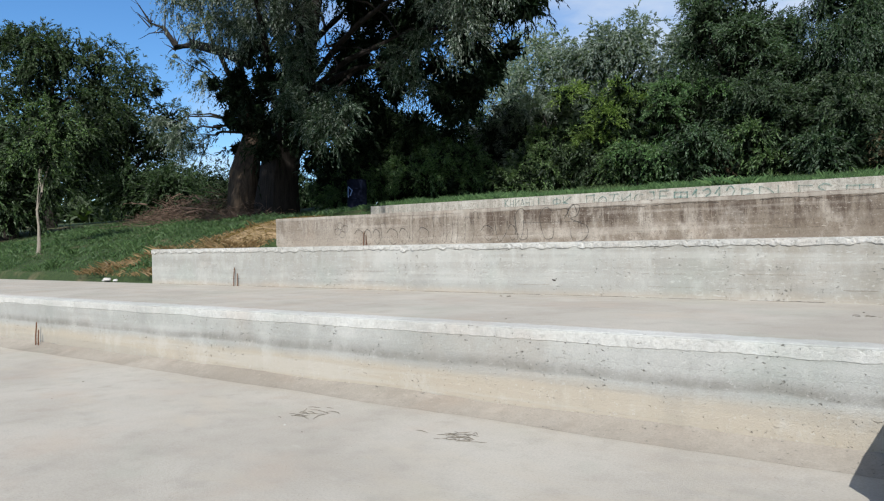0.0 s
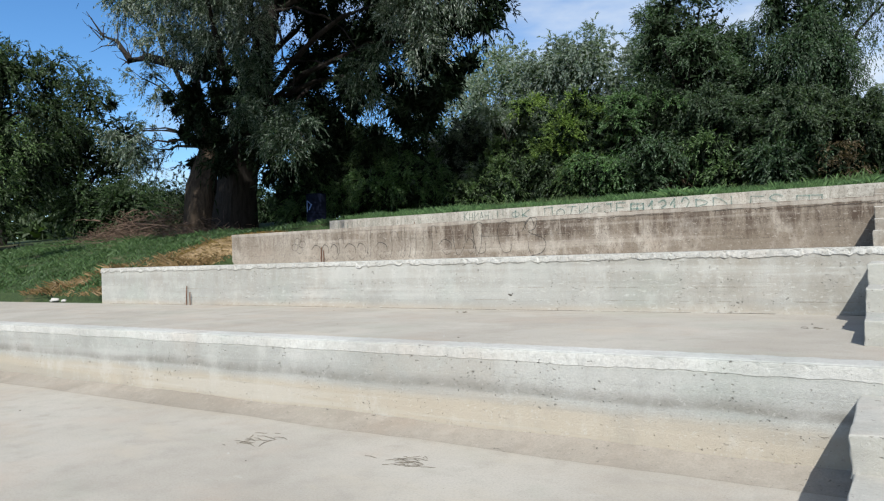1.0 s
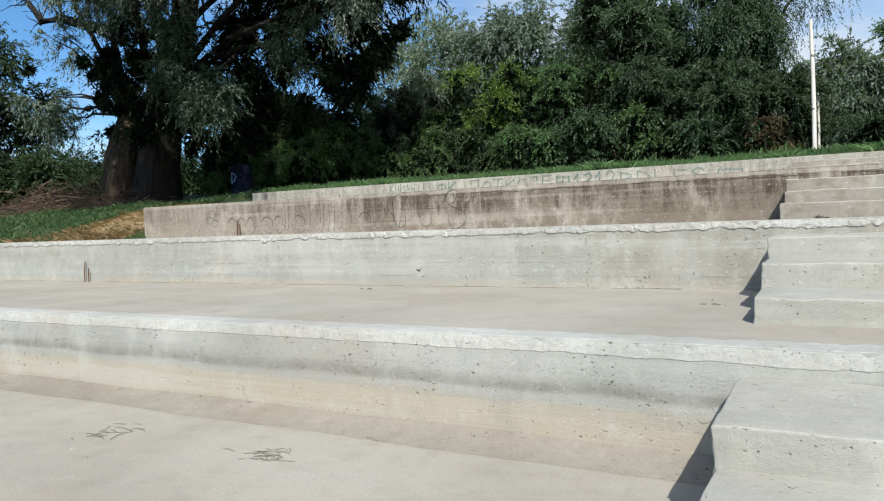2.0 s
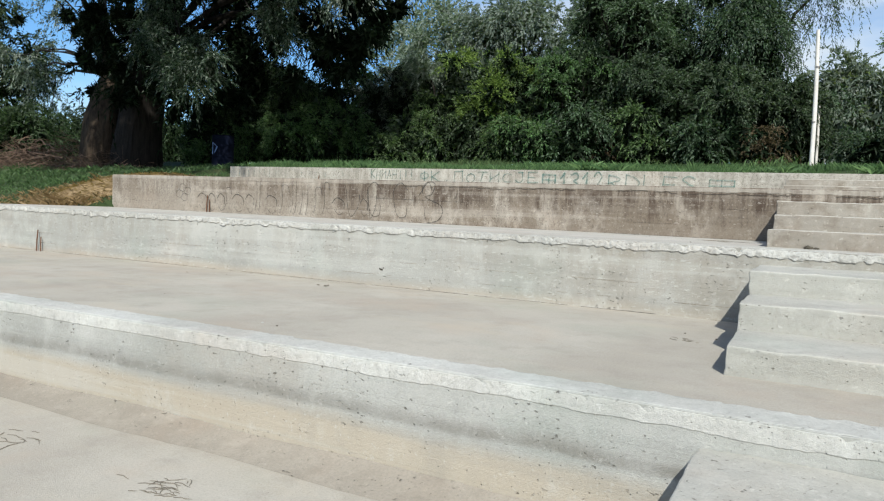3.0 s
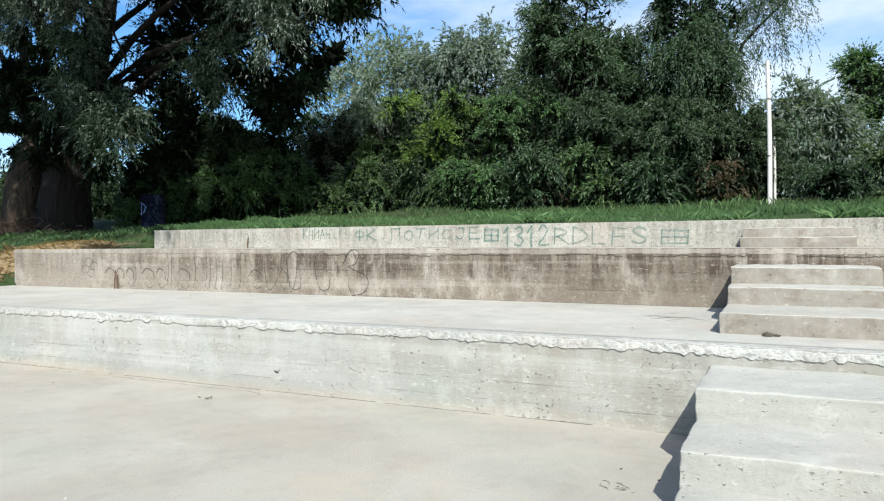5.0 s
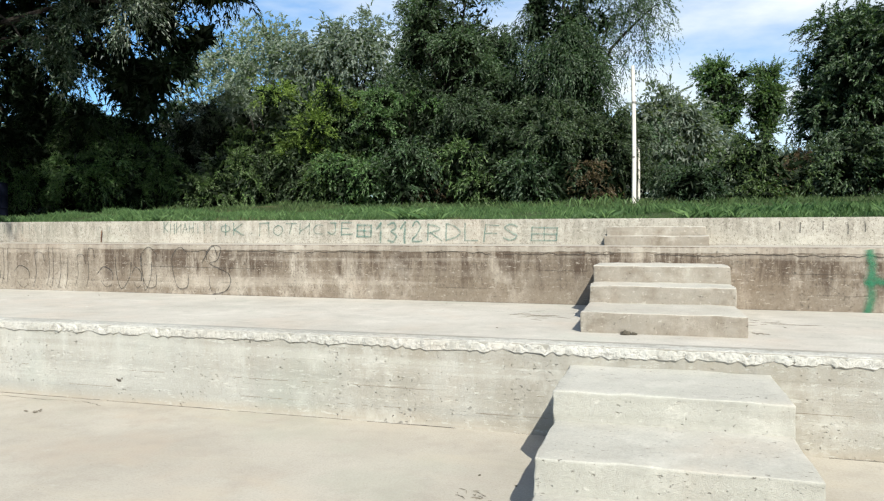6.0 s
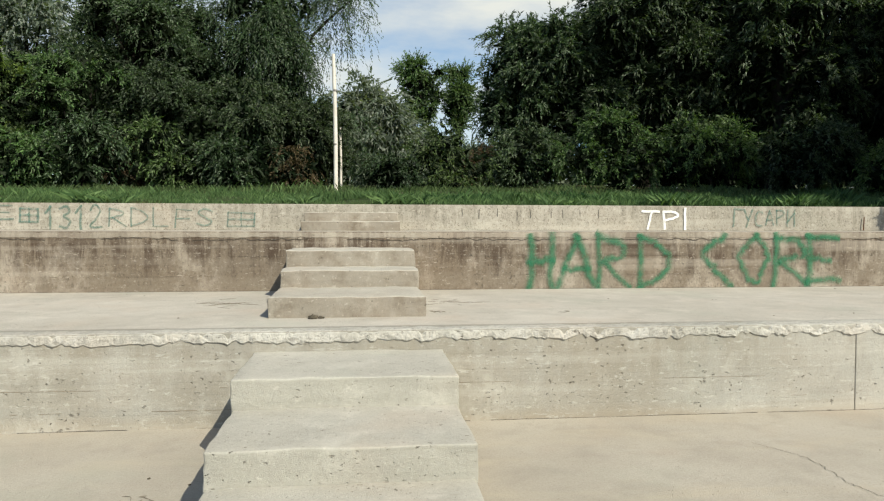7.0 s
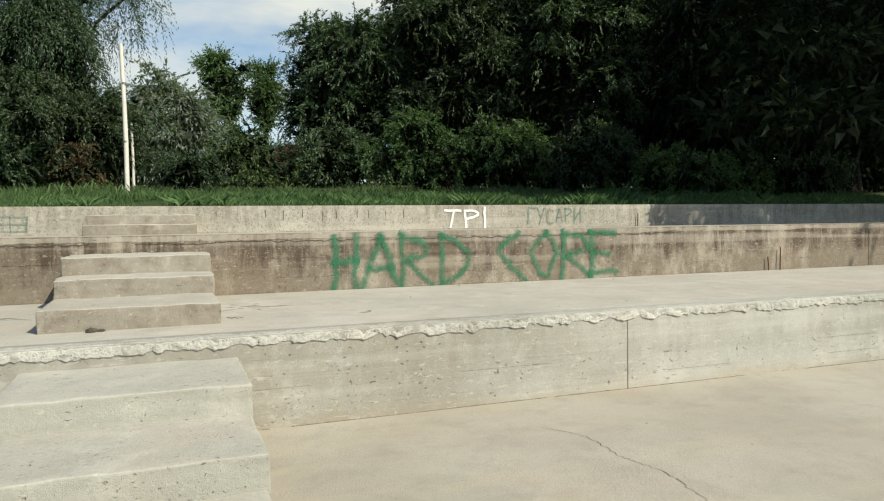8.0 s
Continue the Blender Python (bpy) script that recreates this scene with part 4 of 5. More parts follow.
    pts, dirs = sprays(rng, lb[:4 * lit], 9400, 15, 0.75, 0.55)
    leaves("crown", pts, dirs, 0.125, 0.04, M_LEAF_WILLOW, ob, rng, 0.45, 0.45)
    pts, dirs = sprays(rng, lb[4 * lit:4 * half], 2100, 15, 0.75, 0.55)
    # these twigs have the half shade painted into their leaf colour
    leaves("crown", pts, dirs, 0.125, 0.04, M_LEAF_HALF_SHADE, ob, rng, 0.45, 0.45)
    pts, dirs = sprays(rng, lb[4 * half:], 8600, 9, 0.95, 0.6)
    leaves("inner_foliage", pts, dirs, 0.24, 0.07, M_LEAF_SHADE, ob, rng, 0.5, 0.4)
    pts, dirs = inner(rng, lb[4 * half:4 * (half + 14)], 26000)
    leaves("inner_foliage", pts, dirs, 0.22, 0.09, M_LEAF_SHADE, ob, rng, 0.8, 0.3)
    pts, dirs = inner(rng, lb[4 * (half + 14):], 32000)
    leaves("inner_foliage", pts, dirs, 0.4, 0.19, M_LEAF_SHADE, ob, rng, 0.8, 0.3)
    # the dead bough with bare twigs
    a = Vector((-1.2, -0.2, 6.4))
    path = [a, Vector((-2.4, -0.6, 7.0)), Vector((-4.5, -0.6, 7.7)), Vector((-5.8, -0.6, 7.8)), Vector((-6.6, -0.7, 8.8)), Vector((-7.6, -0.7, 9.2)), Vector((-8.9, -0.7, 10.6))]
    bough = part("limb", tube(path, [0.26, 0.22, 0.18, 0.14, 0.09, 0.055, 0.012], 8), M_BARK, ob, "bare dead bough")
    for i in range(22):
        s = path[2 + i % 4] + Vector((r2.uniform(-0.2, 0.2), 0, r2.uniform(-0.2, 0.2)))
        e = s + Vector((r2.uniform(-1.5, -0.2), r2.uniform(-0.5, 0.5), r2.uniform(-0.3, 1.7)))
        part("twig", tube(limb_path(s, e, 0.1, 0.12, r2, 5), [0.035, 0.028, 0.02, 0.014, 0.006], 5), M_BARK, bough)


def left_trees():
    for i, (x, y, top, r, m, n) in enumerate(((-41.2, 9.5, 13.6, 5.0, M_LEAF_MID, 3200), (-46, 17, 13.0, 5.0, M_LEAF_MID, 3200), (-35.5, 5.0, 6.2, 2.4, M_LEAF_MID, 1800), (-37.5, 14, 4.8, 2.6, M_LEAF_MID, 1800), (-53, 30, 7.0, 4.0, M_LEAF_MID, 1600), (-44, 30, 6.0, 3.6, M_LEAF_MID, 1600))):
        b = g(x, y)
        h = top - b[2]
        tree("willow_tree", b, h, (x, y, b[2] + h * 0.52), (r, r * 0.9, h * 0.5), m, "large green tree beyond the grassy bank", lobes=48, size=1.15, twigs=n, per=10, reach=0.8, hang=0.45, leaf=(0.24, 0.075), trunk=0.35, seed=330 + i, limbs=8, group="trees beyond the grassy bank", fill=1.5)
    x, y = -25.6, 1.6
    b = g(x, y)
    tree("sapling", b, 6, (x + 0.2, y, b[2] + 4.0), (1.15, 1.0, 1.7), M_LEAF_SHRUB, "young sapling with thin pale stem on the grass", lobes=13, size=0.5, twigs=420, per=9, reach=0.6, hang=0.4, leaf=(0.12, 0.045), trunk=0.055, bark=M_BARK_PALE, seed=350, limbs=5)


def far_wood():
    """The dim line of woods that closes the view behind everything."""
    rng = np.random.default_rng(400)
    lb = []
    for i in range(150):
        a = math.pi * (-0.08 + 1.2 * i / 149)
        r = 66 + 8 * math.sin(i * 1.7)
        x, y = r * math.cos(a) * 1.2 - 5, r * math.sin(a) * 0.85 + 6
        h = ground_height(x, y)
        for _ in range(3):
            lb.append((np.array((x + rng.uniform(-2, 2), y + rng.uniform(-2, 2), h + rng.uniform(-0.4, 3.6))), rng.uniform(1.2, 2.2)))
    ob = tagged(new("far_wood"), "distant dark line of woods behind the meadow", "woods", kind="stuff")
    pts, dirs = sprays(rng, lb, 8000, 6, 1.4, 0.4)
    leaves("foliage", pts, dirs, 1.1, 0.7, M_LEAF_MID, ob, rng, 0.6, 0.3)


far_wood()
hedgerow()
right_trees()
old_willow()
left_trees()


# ---- grass ----
def blades(name, count, xr, yr, height, material, label, seed, keep=None, lean=0.35, width=0.012):
    rng = np.random.default_rng(seed)
    x = rng.uniform(*xr, count)
    y = rng.uniform(*yr, count)
    if keep is not None:
        m = np.array([keep(a, b) for a, b in zip(x, y)])
        x, y = x[m], y[m]
    n = len(x)
    z = np.array([ground_height(a, b) for a, b in zip(x, y)]) - 0.01
    tuft = np.array([0.22 + 1.5 * max(0.0, 0.45 + 0.8 * noise.noise((a * 0.8, b * 0.8, seed)) + 0.5 * noise.noise((a * 3.1, b * 3.1, seed))) for a, b in zip(x, y)])
    h = height * tuft * rng.uniform(0.55, 1.3, n)
    ang = rng.uniform(0, math.tau, n)
    d = np.stack((np.cos(ang), np.sin(ang), np.zeros(n)), 1)
    b = rng.normal(0, lean, (n, 2))
    v = np.empty((n, 4, 3))
    o = np.stack((x, y, z), 1)
    w = width * rng.uniform(0.7, 1.5, n)[:, None]
    v[:, 0] = o - d * w * 0.6
    v[:, 1] = o + d * w * 0.6
    mid = o.copy()
    mid[:, 2] += h * 0.6
    mid[:, :2] += b * h[:, None] * 0.4
    v[:, 2] = mid + d * w * 0.5
    tip = o.copy()
    tip[:, 2] += h * 0.95
    tip[:, :2] += b * h[:, None] * 1.1
    v[:, 3] = tip
    me = bpy.data.meshes.new(name)
    me.vertices.add(4 * n)
    me.vertices.foreach_set("co", v.astype(np.float32).ravel())
    me.loops.add(4 * n)
    me.loops.foreach_set("vertex_index", np.arange(4 * n, dtype=np.int32))
    me.polygons.add(n)
    me.polygons.foreach_set("loop_start", np.arange(0, 4 * n, 4, dtype=np.int32))
    me.update(calc_edges=True)
    me.materials.append(material)
    return tagged(new(name, me), label, "grass", kind="stuff")


def on_bank(x, y):
    return noise.noise((x * 0.35, y * 0.35, 2)) > -0.28 and not (x > -19.5 and 2.2 < y < 6.4 and x > -20 + 0.2 * y)


blades("grass", 76000, (-14.6, 24), (W4 + 0.31, 10.5), 0.12, M_GRASS, "tall green grass along the top wall", 1, None, 0.3, 0.0042)
blades("grass", 20000, (1.3, 14), (W4 + 0.4, 9.0), 0.17, M_GRASS_DEEP, "taller dark green grass beyond the steps", 9, lambda x, y: noise.noise((x * 0.5, y * 0.5, 3)) > -0.1, 0.35, 0.0045)
blades("grass", 9000, (-14.6, 26), (W4 + 0.26, W4 + 0.55), 0.17, M_GRASS, "tufts of grass leaning over the wall edge", 7, lambda x, y: noise.noise((x * 0.9, 5, 1)) > 0.08, 0.7, 0.007)
blades("grass", 32000, (-14.6, 24), (10.5, 15.5), 0.13, M_GRASS, "green grass on the bank before the hedgerow", 2, None, 0.3, 0.006)
blades("grass", 42000, (-33, -15.0), (-0.3, 9.5), 0.12, M_GRASS, "short green grass on the bank beside the terraces", 3, on_bank, 0.5, 0.012)
blades("dry_grass", 4500, (-19, -14.9), (-0.7, 5.6), 0.12, M_DRY, "dry straw-coloured grass beside the wall ends", 4, None, 0.9)


# ---- things on the bank ----
def pole():
    x, y = 0.12, 14.2
    z = ground_height(x, y)
    ob = new("pole")
    ob.location = (x, y, z)
    tagged(ob, "tall pale weathered pole standing in the grass", "pole")
    part("mast", tube([Vector((0, 0, -0.3)), Vector((0.0, 0, 1.3)), Vector((-0.02, 0, 2.6)), Vector((-0.06, 0, 3.92))], [0.064, 0.062, 0.057, 0.05], 14), M_POLE, ob)
    for h in (1.3, 2.85):
        part("band", tube([Vector((-0.01, 0, h)), Vector((-0.01, 0, h + 0.05))], [0.068, 0.068], 14), M_CLAMP, ob, "grey metal band")
    p = new("post")
    p.location = (x + 0.09, y + 2.0, ground_height(x + 0.09, y + 2.0))
    tagged(p, "short pale wooden post behind the tall pole", "post")
    part("stake", tube([Vector((0, 0, -0.3)), Vector((0.0, 0, 1.0)), Vector((-0.02, 0, 1.95))], [0.04, 0.038, 0.035], 8), M_POLE, p)


def bin_drum():
    x, y = -17.7, 9.3
    z = ground_height(x, y)
    ob = new("waste_bin")
    ob.location = (x, y, z)
    tagged(ob, "dark blue metal waste drum with pale mark", "bin")
    bm = bmesh.new()
    prof = [(0.8 * r, h) for r, h in ((0.44, 0.0), (0.46, 0.03), (0.45, 0.06), (0.45, 0.36), (0.47, 0.38), (0.45, 0.40), (0.45, 0.72), (0.47, 0.74), (0.45, 0.76), (0.45, 1.08), (0.47, 1.10), (0.43, 1.11), (0.42, 0.2))]
    rings = [[bm.verts.new((r * math.cos(k * math.tau / 28), r * math.sin(k * math.tau / 28), h)) for k in range(28)] for r, h in prof]
    for a, b in zip(rings, rings[1:]):
        for k in range(28):
            bm.faces.new((a[k], a[(k + 1) % 28], b[(k + 1) % 28], b[k])).smooth = True
    bm.faces.new(rings[-1])
    part("drum", bm, M_BIN, ob)
    bm = bmesh.new()
    for a, b in (((-0.1, 0.45), (-0.1, 0.85)), ((-0.1, 0.85), (0.1, 0.7)), ((0.1, 0.7), (0.0, 0.5))):
        v = []
        for (px, pz), o in ((a, -0.025), (a, 0.025), (b, 0.025), (b, -0.025)):
            xx = px + o
            v.append(bm.verts.new((xx, -math.sqrt(0.38 ** 2 - xx * xx) - 0.004, pz)))
        bm.faces.new(v)
    part("painted_mark", bm, M_BIN_MARK, ob, "pale blue paint mark")


def brush_pile():
    r2 = random.Random(7)
    ob = new("brush_pile")
    cx, cy = -26.5, 9.0
    z = ground_height(cx, cy)
    ob.location = (cx, cy, z)
    tagged(ob, "pile of cut brown twigs and dead branches", "brush pile")
    bm = bmesh.new()
    for i in range(1500):
        a = r2.uniform(-1, 1)
        px, py = a * 5.0, r2.gauss(0, 0.9)
        top = 1.25 * (1 - a * a) ** 0.7 * math.exp(-py * py * 0.4) * (0.8 + 0.3 * math.sin(px * 2))
        p = Vector((px, py, r2.uniform(0.0, max(0.05, top)) + ground_height(cx + px, cy + py) - z))
        d = Vector((r2.uniform(-1, 1), r2.uniform(-0.7, 0.7), r2.uniform(-0.3, 0.35))).normalized() * r2.uniform(0.4, 1.4)
        w = r2.uniform(0.006, 0.016)
        s = d.orthogonal().normalized() * w
        u = d.cross(s).normalized() * w
        q = [bm.verts.new(p - d / 2 + s), bm.verts.new(p - d / 2 - s * 0.5 + u), bm.verts.new(p - d / 2 - s * 0.5 - u), bm.verts.new(p + d / 2)]
        for f in ((0, 1, 3), (1, 2, 3), (2, 0, 3)):
            bm.faces.new([q[k] for k in f])
    tagged(part("brushwood", bm, M_TWIG, ob), kind="stuff")
    for i in range(9):
        a = Vector((r2.uniform(-4.5, 3), r2.uniform(-1.2, 0.4), r2.uniform(0.1, 0.9)))
        b = a + Vector((r2.uniform(-3.4, -1.2) if i % 2 else r2.uniform(1.0, 2.6), r2.uniform(-0.8, 0.3), r2.uniform(-0.5, 0.5)))
        part("branch", tube(limb_path(a, b, 0.15, 0.12, r2, 6), [0.04, 0.036, 0.03, 0.024, 0.018, 0.008], 6), M_TWIG, ob)


def chip_heap():
    """Straw and wood chips spilled beside the end of the stained wall."""
    r2 = random.Random(11)
    ob = new("straw_heap")
    cx, cy = -16.7, 4.7
    ob.location = (cx, cy, ground_height(cx, cy))
    tagged(ob, "spread of dry straw and wood chips by the wall", "straw")
    bm = bmesh.new()
    n = 26
    grid = []
    for j in range(n):
        rowv = []
        for i in range(n):
            u, v = 2 * i / (n - 1) - 1, 2 * j / (n - 1) - 1
            x, y = u * 1.6, v * 1.9
            k = max(0.0, 1 - u * u - v * v)
            rowv.append(bm.verts.new((x, y, ground_height(cx + x, cy + y) - ob.location.z - 0.03 + 0.24 * k ** 0.6 + 0.04 * noise.noise((x * 3, y * 3, 1)))))
        grid.append(rowv)
    for j in range(n - 1):
        for i in range(n - 1):
            bm.faces.new((grid[j][i], grid[j][i + 1], grid[j + 1][i + 1], grid[j + 1][i])).smooth = True
    part("mound", bm, plain("straw_litter", (0.24, 0.16, 0.085), (0.42, 0.31, 0.17), 14, 0.95, relief=0.9), ob)
    bm = bmesh.new()
    for i in range(1500):
        u, v = r2.uniform(-1, 1), r2.uniform(-1, 1)
        k = 1 - u * u - v * v
        if k < -0.05:
            continue
        x, y = u * 1.6, v * 1.9
        p = Vector((x, y, ground_height(cx + x, cy + y) - ob.location.z + 0.24 * max(0, k) ** 0.6 + 0.0))
        a = r2.uniform(0, math.tau)
        d = Vector((math.cos(a), math.sin(a), r2.uniform(-0.15, 0.4))) * r2.uniform(0.06, 0.16)
        s = Vector((-math.sin(a), math.cos(a), 0.3)) * 0.009
        bm.faces.new([bm.verts.new(p - d + s), bm.verts.new(p - d - s), bm.verts.new(p + d - s), bm.verts.new(p + d + s)])
    tagged(part("straw", bm, M_DRY, ob), kind="stuff")


pole()
bin_drum()
brush_pile()
chip_heap()


# ---- paint on the walls ----
def paint(name, color, soft, cover=0.9, blotch=0.35):
    """Sprayed or brushed paint whose cover thins out to the sides of the stroke."""
    n = Nodes(name)
    uv = n.add("UVMap")
    v = n.add("SeparateXYZ", Vector=uv.outputs[0]).outputs[1]
    off = n.math("MULTIPLY", n.math("ABSOLUTE", n.math("SUBTRACT", v, 0.5)), 2.0)
    ragged = n.math("ADD", off, n.math("MULTIPLY", n.math("SUBTRACT", n.noise(30, 4, 0.7), 0.5), 0.5))
    a = n.step(ragged, 1.0 - soft, 1.0, cover, 0.0)
    worn = n.step(n.noise(9, 5, 0.7), 0.36, 0.56, 1.0 - blotch, 1.0)
    a = n.math("MULTIPLY", n.math("POWER", a, 1.0 + soft), worn)
    b = n.add("BsdfPrincipled", Roughness=0.75)
    n.put(b, "Base Color", n.mix(n.noise(4, 3), tuple(c * 0.8 for c in color), tuple(min(1, c * 1.15) for c in color)))
    t = n.add("BsdfTransparent")
    m = n.add("MixShader", Fac=a)
    n.nt.links.new(t.outputs[0], m.inputs[1])
    n.nt.links.new(b.outputs[0], m.inputs[2])
    n.nt.links.new(m.outputs[0], n.out.inputs["Surface"])
    return n.mat


P_GREEN = paint("spray_green", (0.018, 0.165, 0.08), 0.98, 0.84, 0.45)
P_TEAL = paint("faded_teal_paint", (0.10, 0.20, 0.165), 0.5, 0.72, 0.55)
P_TEAL_PALE = paint("washed_teal_paint", (0.18, 0.27, 0.23), 0.6, 0.5, 0.6)
P_WHITE = paint("white_brush_paint", (0.82, 0.82, 0.80), 0.25, 0.97, 0.1)
P_DARK = paint("thin_dark_paint", (0.045, 0.042, 0.038), 0.35, 0.8, 0.5)

# letters as pen strokes in a unit box
GLYPH = {
    "H": ["0,0 0.05,1", "0.85,0 0.9,1", "0.02,0.5 0.9,0.55"],
    "A": ["0,0 0.48,1 1,0", "0.2,0.36 0.82,0.36"],
    "R": ["0,0 0.04,1", "0.04,1 0.75,0.85 0.8,0.65 0.1,0.48", "0.2,0.48 1,0"],
    "D": ["0,0 0,1", "0,1 0.6,0.85 1,0.5 0.7,0.2 0,0"],
    "<": ["0.75,1 0.15,0.8 0,0.6 0.4,0.35 0.85,0.12 1,0"],
    "O": ["0.6,1 0.2,0.8 0,0.52 0.25,0.2 0.52,0 0.8,0.22 1,0.52 0.9,0.78 0.6,1"],
    "E": ["0,0 0.05,1", "0.05,1 0.95,1", "0.03,0.52 0.7,0.5", "0,0 1,0.06"],
    "T": ["0,1 1,1", "0.55,1 0.3,0"],
    "P": ["0.1,0 0,1", "0,1 0.75,0.95 0.85,0.7 0.1,0.5"],
    "I": ["0.5,0 0.5,1"],
    "K": ["0,0 0,1", "0.9,1 0.05,0.45 0.95,0"],
    "N": ["0,0 0.05,1", "0.05,0.25 0.9,0.8", "0.9,0 0.9,1"],
    "h": ["0,0 0.05,1", "0.85,0 0.9,1", "0.02,0.5 0.9,0.5"],
    "!": ["0.5,0.25 0.5,1", "0.5,0 0.5,0.08"],
    "o": ["0.5,0.9 0.1,0.6 0.15,0.15 0.6,0 0.95,0.35 0.85,0.75 0.5,0.9"],
    "f": ["0.5,0 0.5,1", "0.5,0.85 0.1,0.7 0.15,0.35 0.5,0.3 0.9,0.4 0.9,0.7 0.5,0.85"],
    "p": ["0,0 0.05,0.95", "0.05,0.95 0.95,1", "0.9,1 0.9,0"],
    "c": ["0.9,0.85 0.4,0.95 0.05,0.55 0.2,0.1 0.85,0.05"],
    "j": ["0.3,0.95 0.9,0.95", "0.7,0.95 0.75,0.25 0.4,0 0.05,0.2"],
    "1": ["0.1,0.7 0.55,1 0.5,0"],
    "3": ["0.05,0.9 0.6,1 0.85,0.75 0.35,0.55 0.9,0.35 0.6,0.02 0,0.1"],
    "2": ["0.05,0.75 0.45,1 0.9,0.75 0.5,0.35 0,0.02 1,0.02"],
    "g": ["0,0 0.1,1", "0.1,1 1,0.95"],
    "y": ["0,1 0.45,0.45", "1,1 0.25,0"],
    "L": ["0,1 0,0 0.9,0"],
    "F": ["0,0 0.1,1", "0.1,1 1,0.95", "0.05,0.5 0.85,0.5"],
    "S": ["0.95,0.85 0.5,1 0.1,0.8 0.5,0.5 0.9,0.25 0.5,0 0.02,0.15"],
    "#": ["0,0 0.03,1 1,0.95 0.97,0.02 0,0", "0.02,0.5 0.98,0.48", "0.5,0 0.5,0.97"],
    ".": ["0.4,0 0.5,0.1"],
}
ROUND = set("oOfc32SDRPj<")


def smooth(points, n=5):
    out = []
    for i in range(len(points) - 1):
        a, b, c, d = (points[max(0, min(len(points) - 1, i + k))] for k in (-1, 0, 1, 2))
        for j in range(n):
            t = j / n
            out.append(tuple(0.5 * (2 * q + (r - p) * t + (2 * p - 5 * q + 4 * r - s) * t * t + (3 * q - p - 3 * r + s) * t ** 3) for p, q, r, s in zip(a, b, c, d)))
    return out + [points[-1]]


def ribbon(bm, points, width, y):
    """A flat stroke on a wall at y; its second texture axis runs across it."""
    layer = bm.loops.layers.uv.verify()
    pts = [Vector(p) for p in points]
    pts[0] = pts[0] + (pts[0] - pts[1]).normalized() * width * 0.3
    pts[-1] = pts[-1] + (pts[-1] - pts[-2]).normalized() * width * 0.3
    rows = []
    for i, p in enumerate(pts):
        d = (pts[min(i + 1, len(pts) - 1)] - pts[max(i - 1, 0)]).normalized()
        s = Vector((-d.y, d.x)) * width * 0.5
        yy = y - 0.0002 * (i % 24)
        sides = [p - s, p + s]
        if rows:
            # on the inner side of a bend the edge waits instead of folding back
            for k in (0, 1):
                last = Vector((rows[-1][k].co.x, rows[-1][k].co.z))
                if (sides[k] - last).dot(d) <= 0.0005:
                    sides[k] = last + d * 0.0005
        rows.append(tuple(bm.verts.new((q.x, yy, q.y)) for q in sides))
    for i, (a, b) in enumerate(zip(rows, rows[1:])):
        f = bm.faces.new((a[0], b[0], b[1], a[1]))
        for loop, uv in zip(f.loops, ((i, 0), (i + 1, 0), (i + 1, 1), (i, 1))):
            loop[layer].uv = uv


def word(label, letters, y, width, material, seed=0):
    """A painted word; letters are (glyph, x0, x1, z0, z1)."""
    ob = tagged(new("graffiti"), label, "graffiti", "graffiti on the walls")
    k = 0
    for glyph, x0, x1, z0, z1 in letters:
        bm = bmesh.new()
        runs = []
        for stroke in GLYPH[glyph]:
            whole = [tuple(float(v) for v in q.split(",")) for q in stroke.split()]
            runs.append(smooth(whole)) if glyph in ROUND and len(whole) > 2 else runs.extend(zip(whole, whole[1:]))
        for pts in runs:
            k += 1
            r2 = random.Random(1000 * seed + k)
            run = [(x0 + (x1 - x0) * a, z0 + (z1 - z0) * b) for a, b in pts]
            if len(run) == 2:
                run = [tuple(p + (q - p) * t for p, q in zip(*run)) for t in (0, 0.25, 0.5, 0.75, 1)]
            j = 0.12 * width
            run = [(a + r2.uniform(-j, j), b + r2.uniform(-j, j)) for a, b in run]
            ribbon(bm, run, width * r2.uniform(0.85, 1.15), y - 0.0055 * (k % 3))
        part("letter", bm, material, ob)
    return ob


def spread(text, x0, x1, z0, z1, seed):
    r2 = random.Random(seed)
    step = (x1 - x0) / len(text)
    return [(c, x0 + i * step + step * 0.08, x0 + (i + 1) * step - step * 0.16, z0 + r2.uniform(-0.02, 0.02), z1 + r2.uniform(-0.03, 0.02)) for i, c in enumerate(text) if c != " "]


F3, F4 = W3 - 0.009, W4 - 0.007
word("large green sprayed words HARD CORE on the stained wall",
     [("H", 3.2, 3.53, 0.02, 0.73), ("A", 3.59, 4.12, 0.02, 0.71), ("R", 4.17, 4.6, 0.03, 0.73), ("D", 4.77, 5.2, 0.02, 0.72),
      ("<", 5.73, 6.1, 0.02, 0.72), ("O", 6.24, 6.66, 0.06, 0.72), ("R", 6.78, 7.3, 0.03, 0.73), ("E", 7.29, 7.75, 0.07, 0.72)], F3, 0.2, P_GREEN)
word("white brushed letters TPI on the top wall", [("T", 6.3, 6.64, 0.82, 1.16), ("P", 6.73, 7.05, 0.82, 1.16), ("I", 7.09, 7.24, 0.81, 1.22)], F4, 0.05, P_WHITE)
word("faded teal painted words on the top wall", spread("KhNAhI!!", -9.8, -8.5, 1.0, 1.23, 2), F4, 0.028, P_TEAL)
word("faded teal painted words on the top wall", spread("fK.poTNcjE", -8.36, -5.2, 0.97, 1.21, 3), F4, 0.034, P_TEAL)
word("teal painted window-like sign on the top wall", [("#", -5.14, -4.83, 0.93, 1.17)], F4, 0.045, P_TEAL)
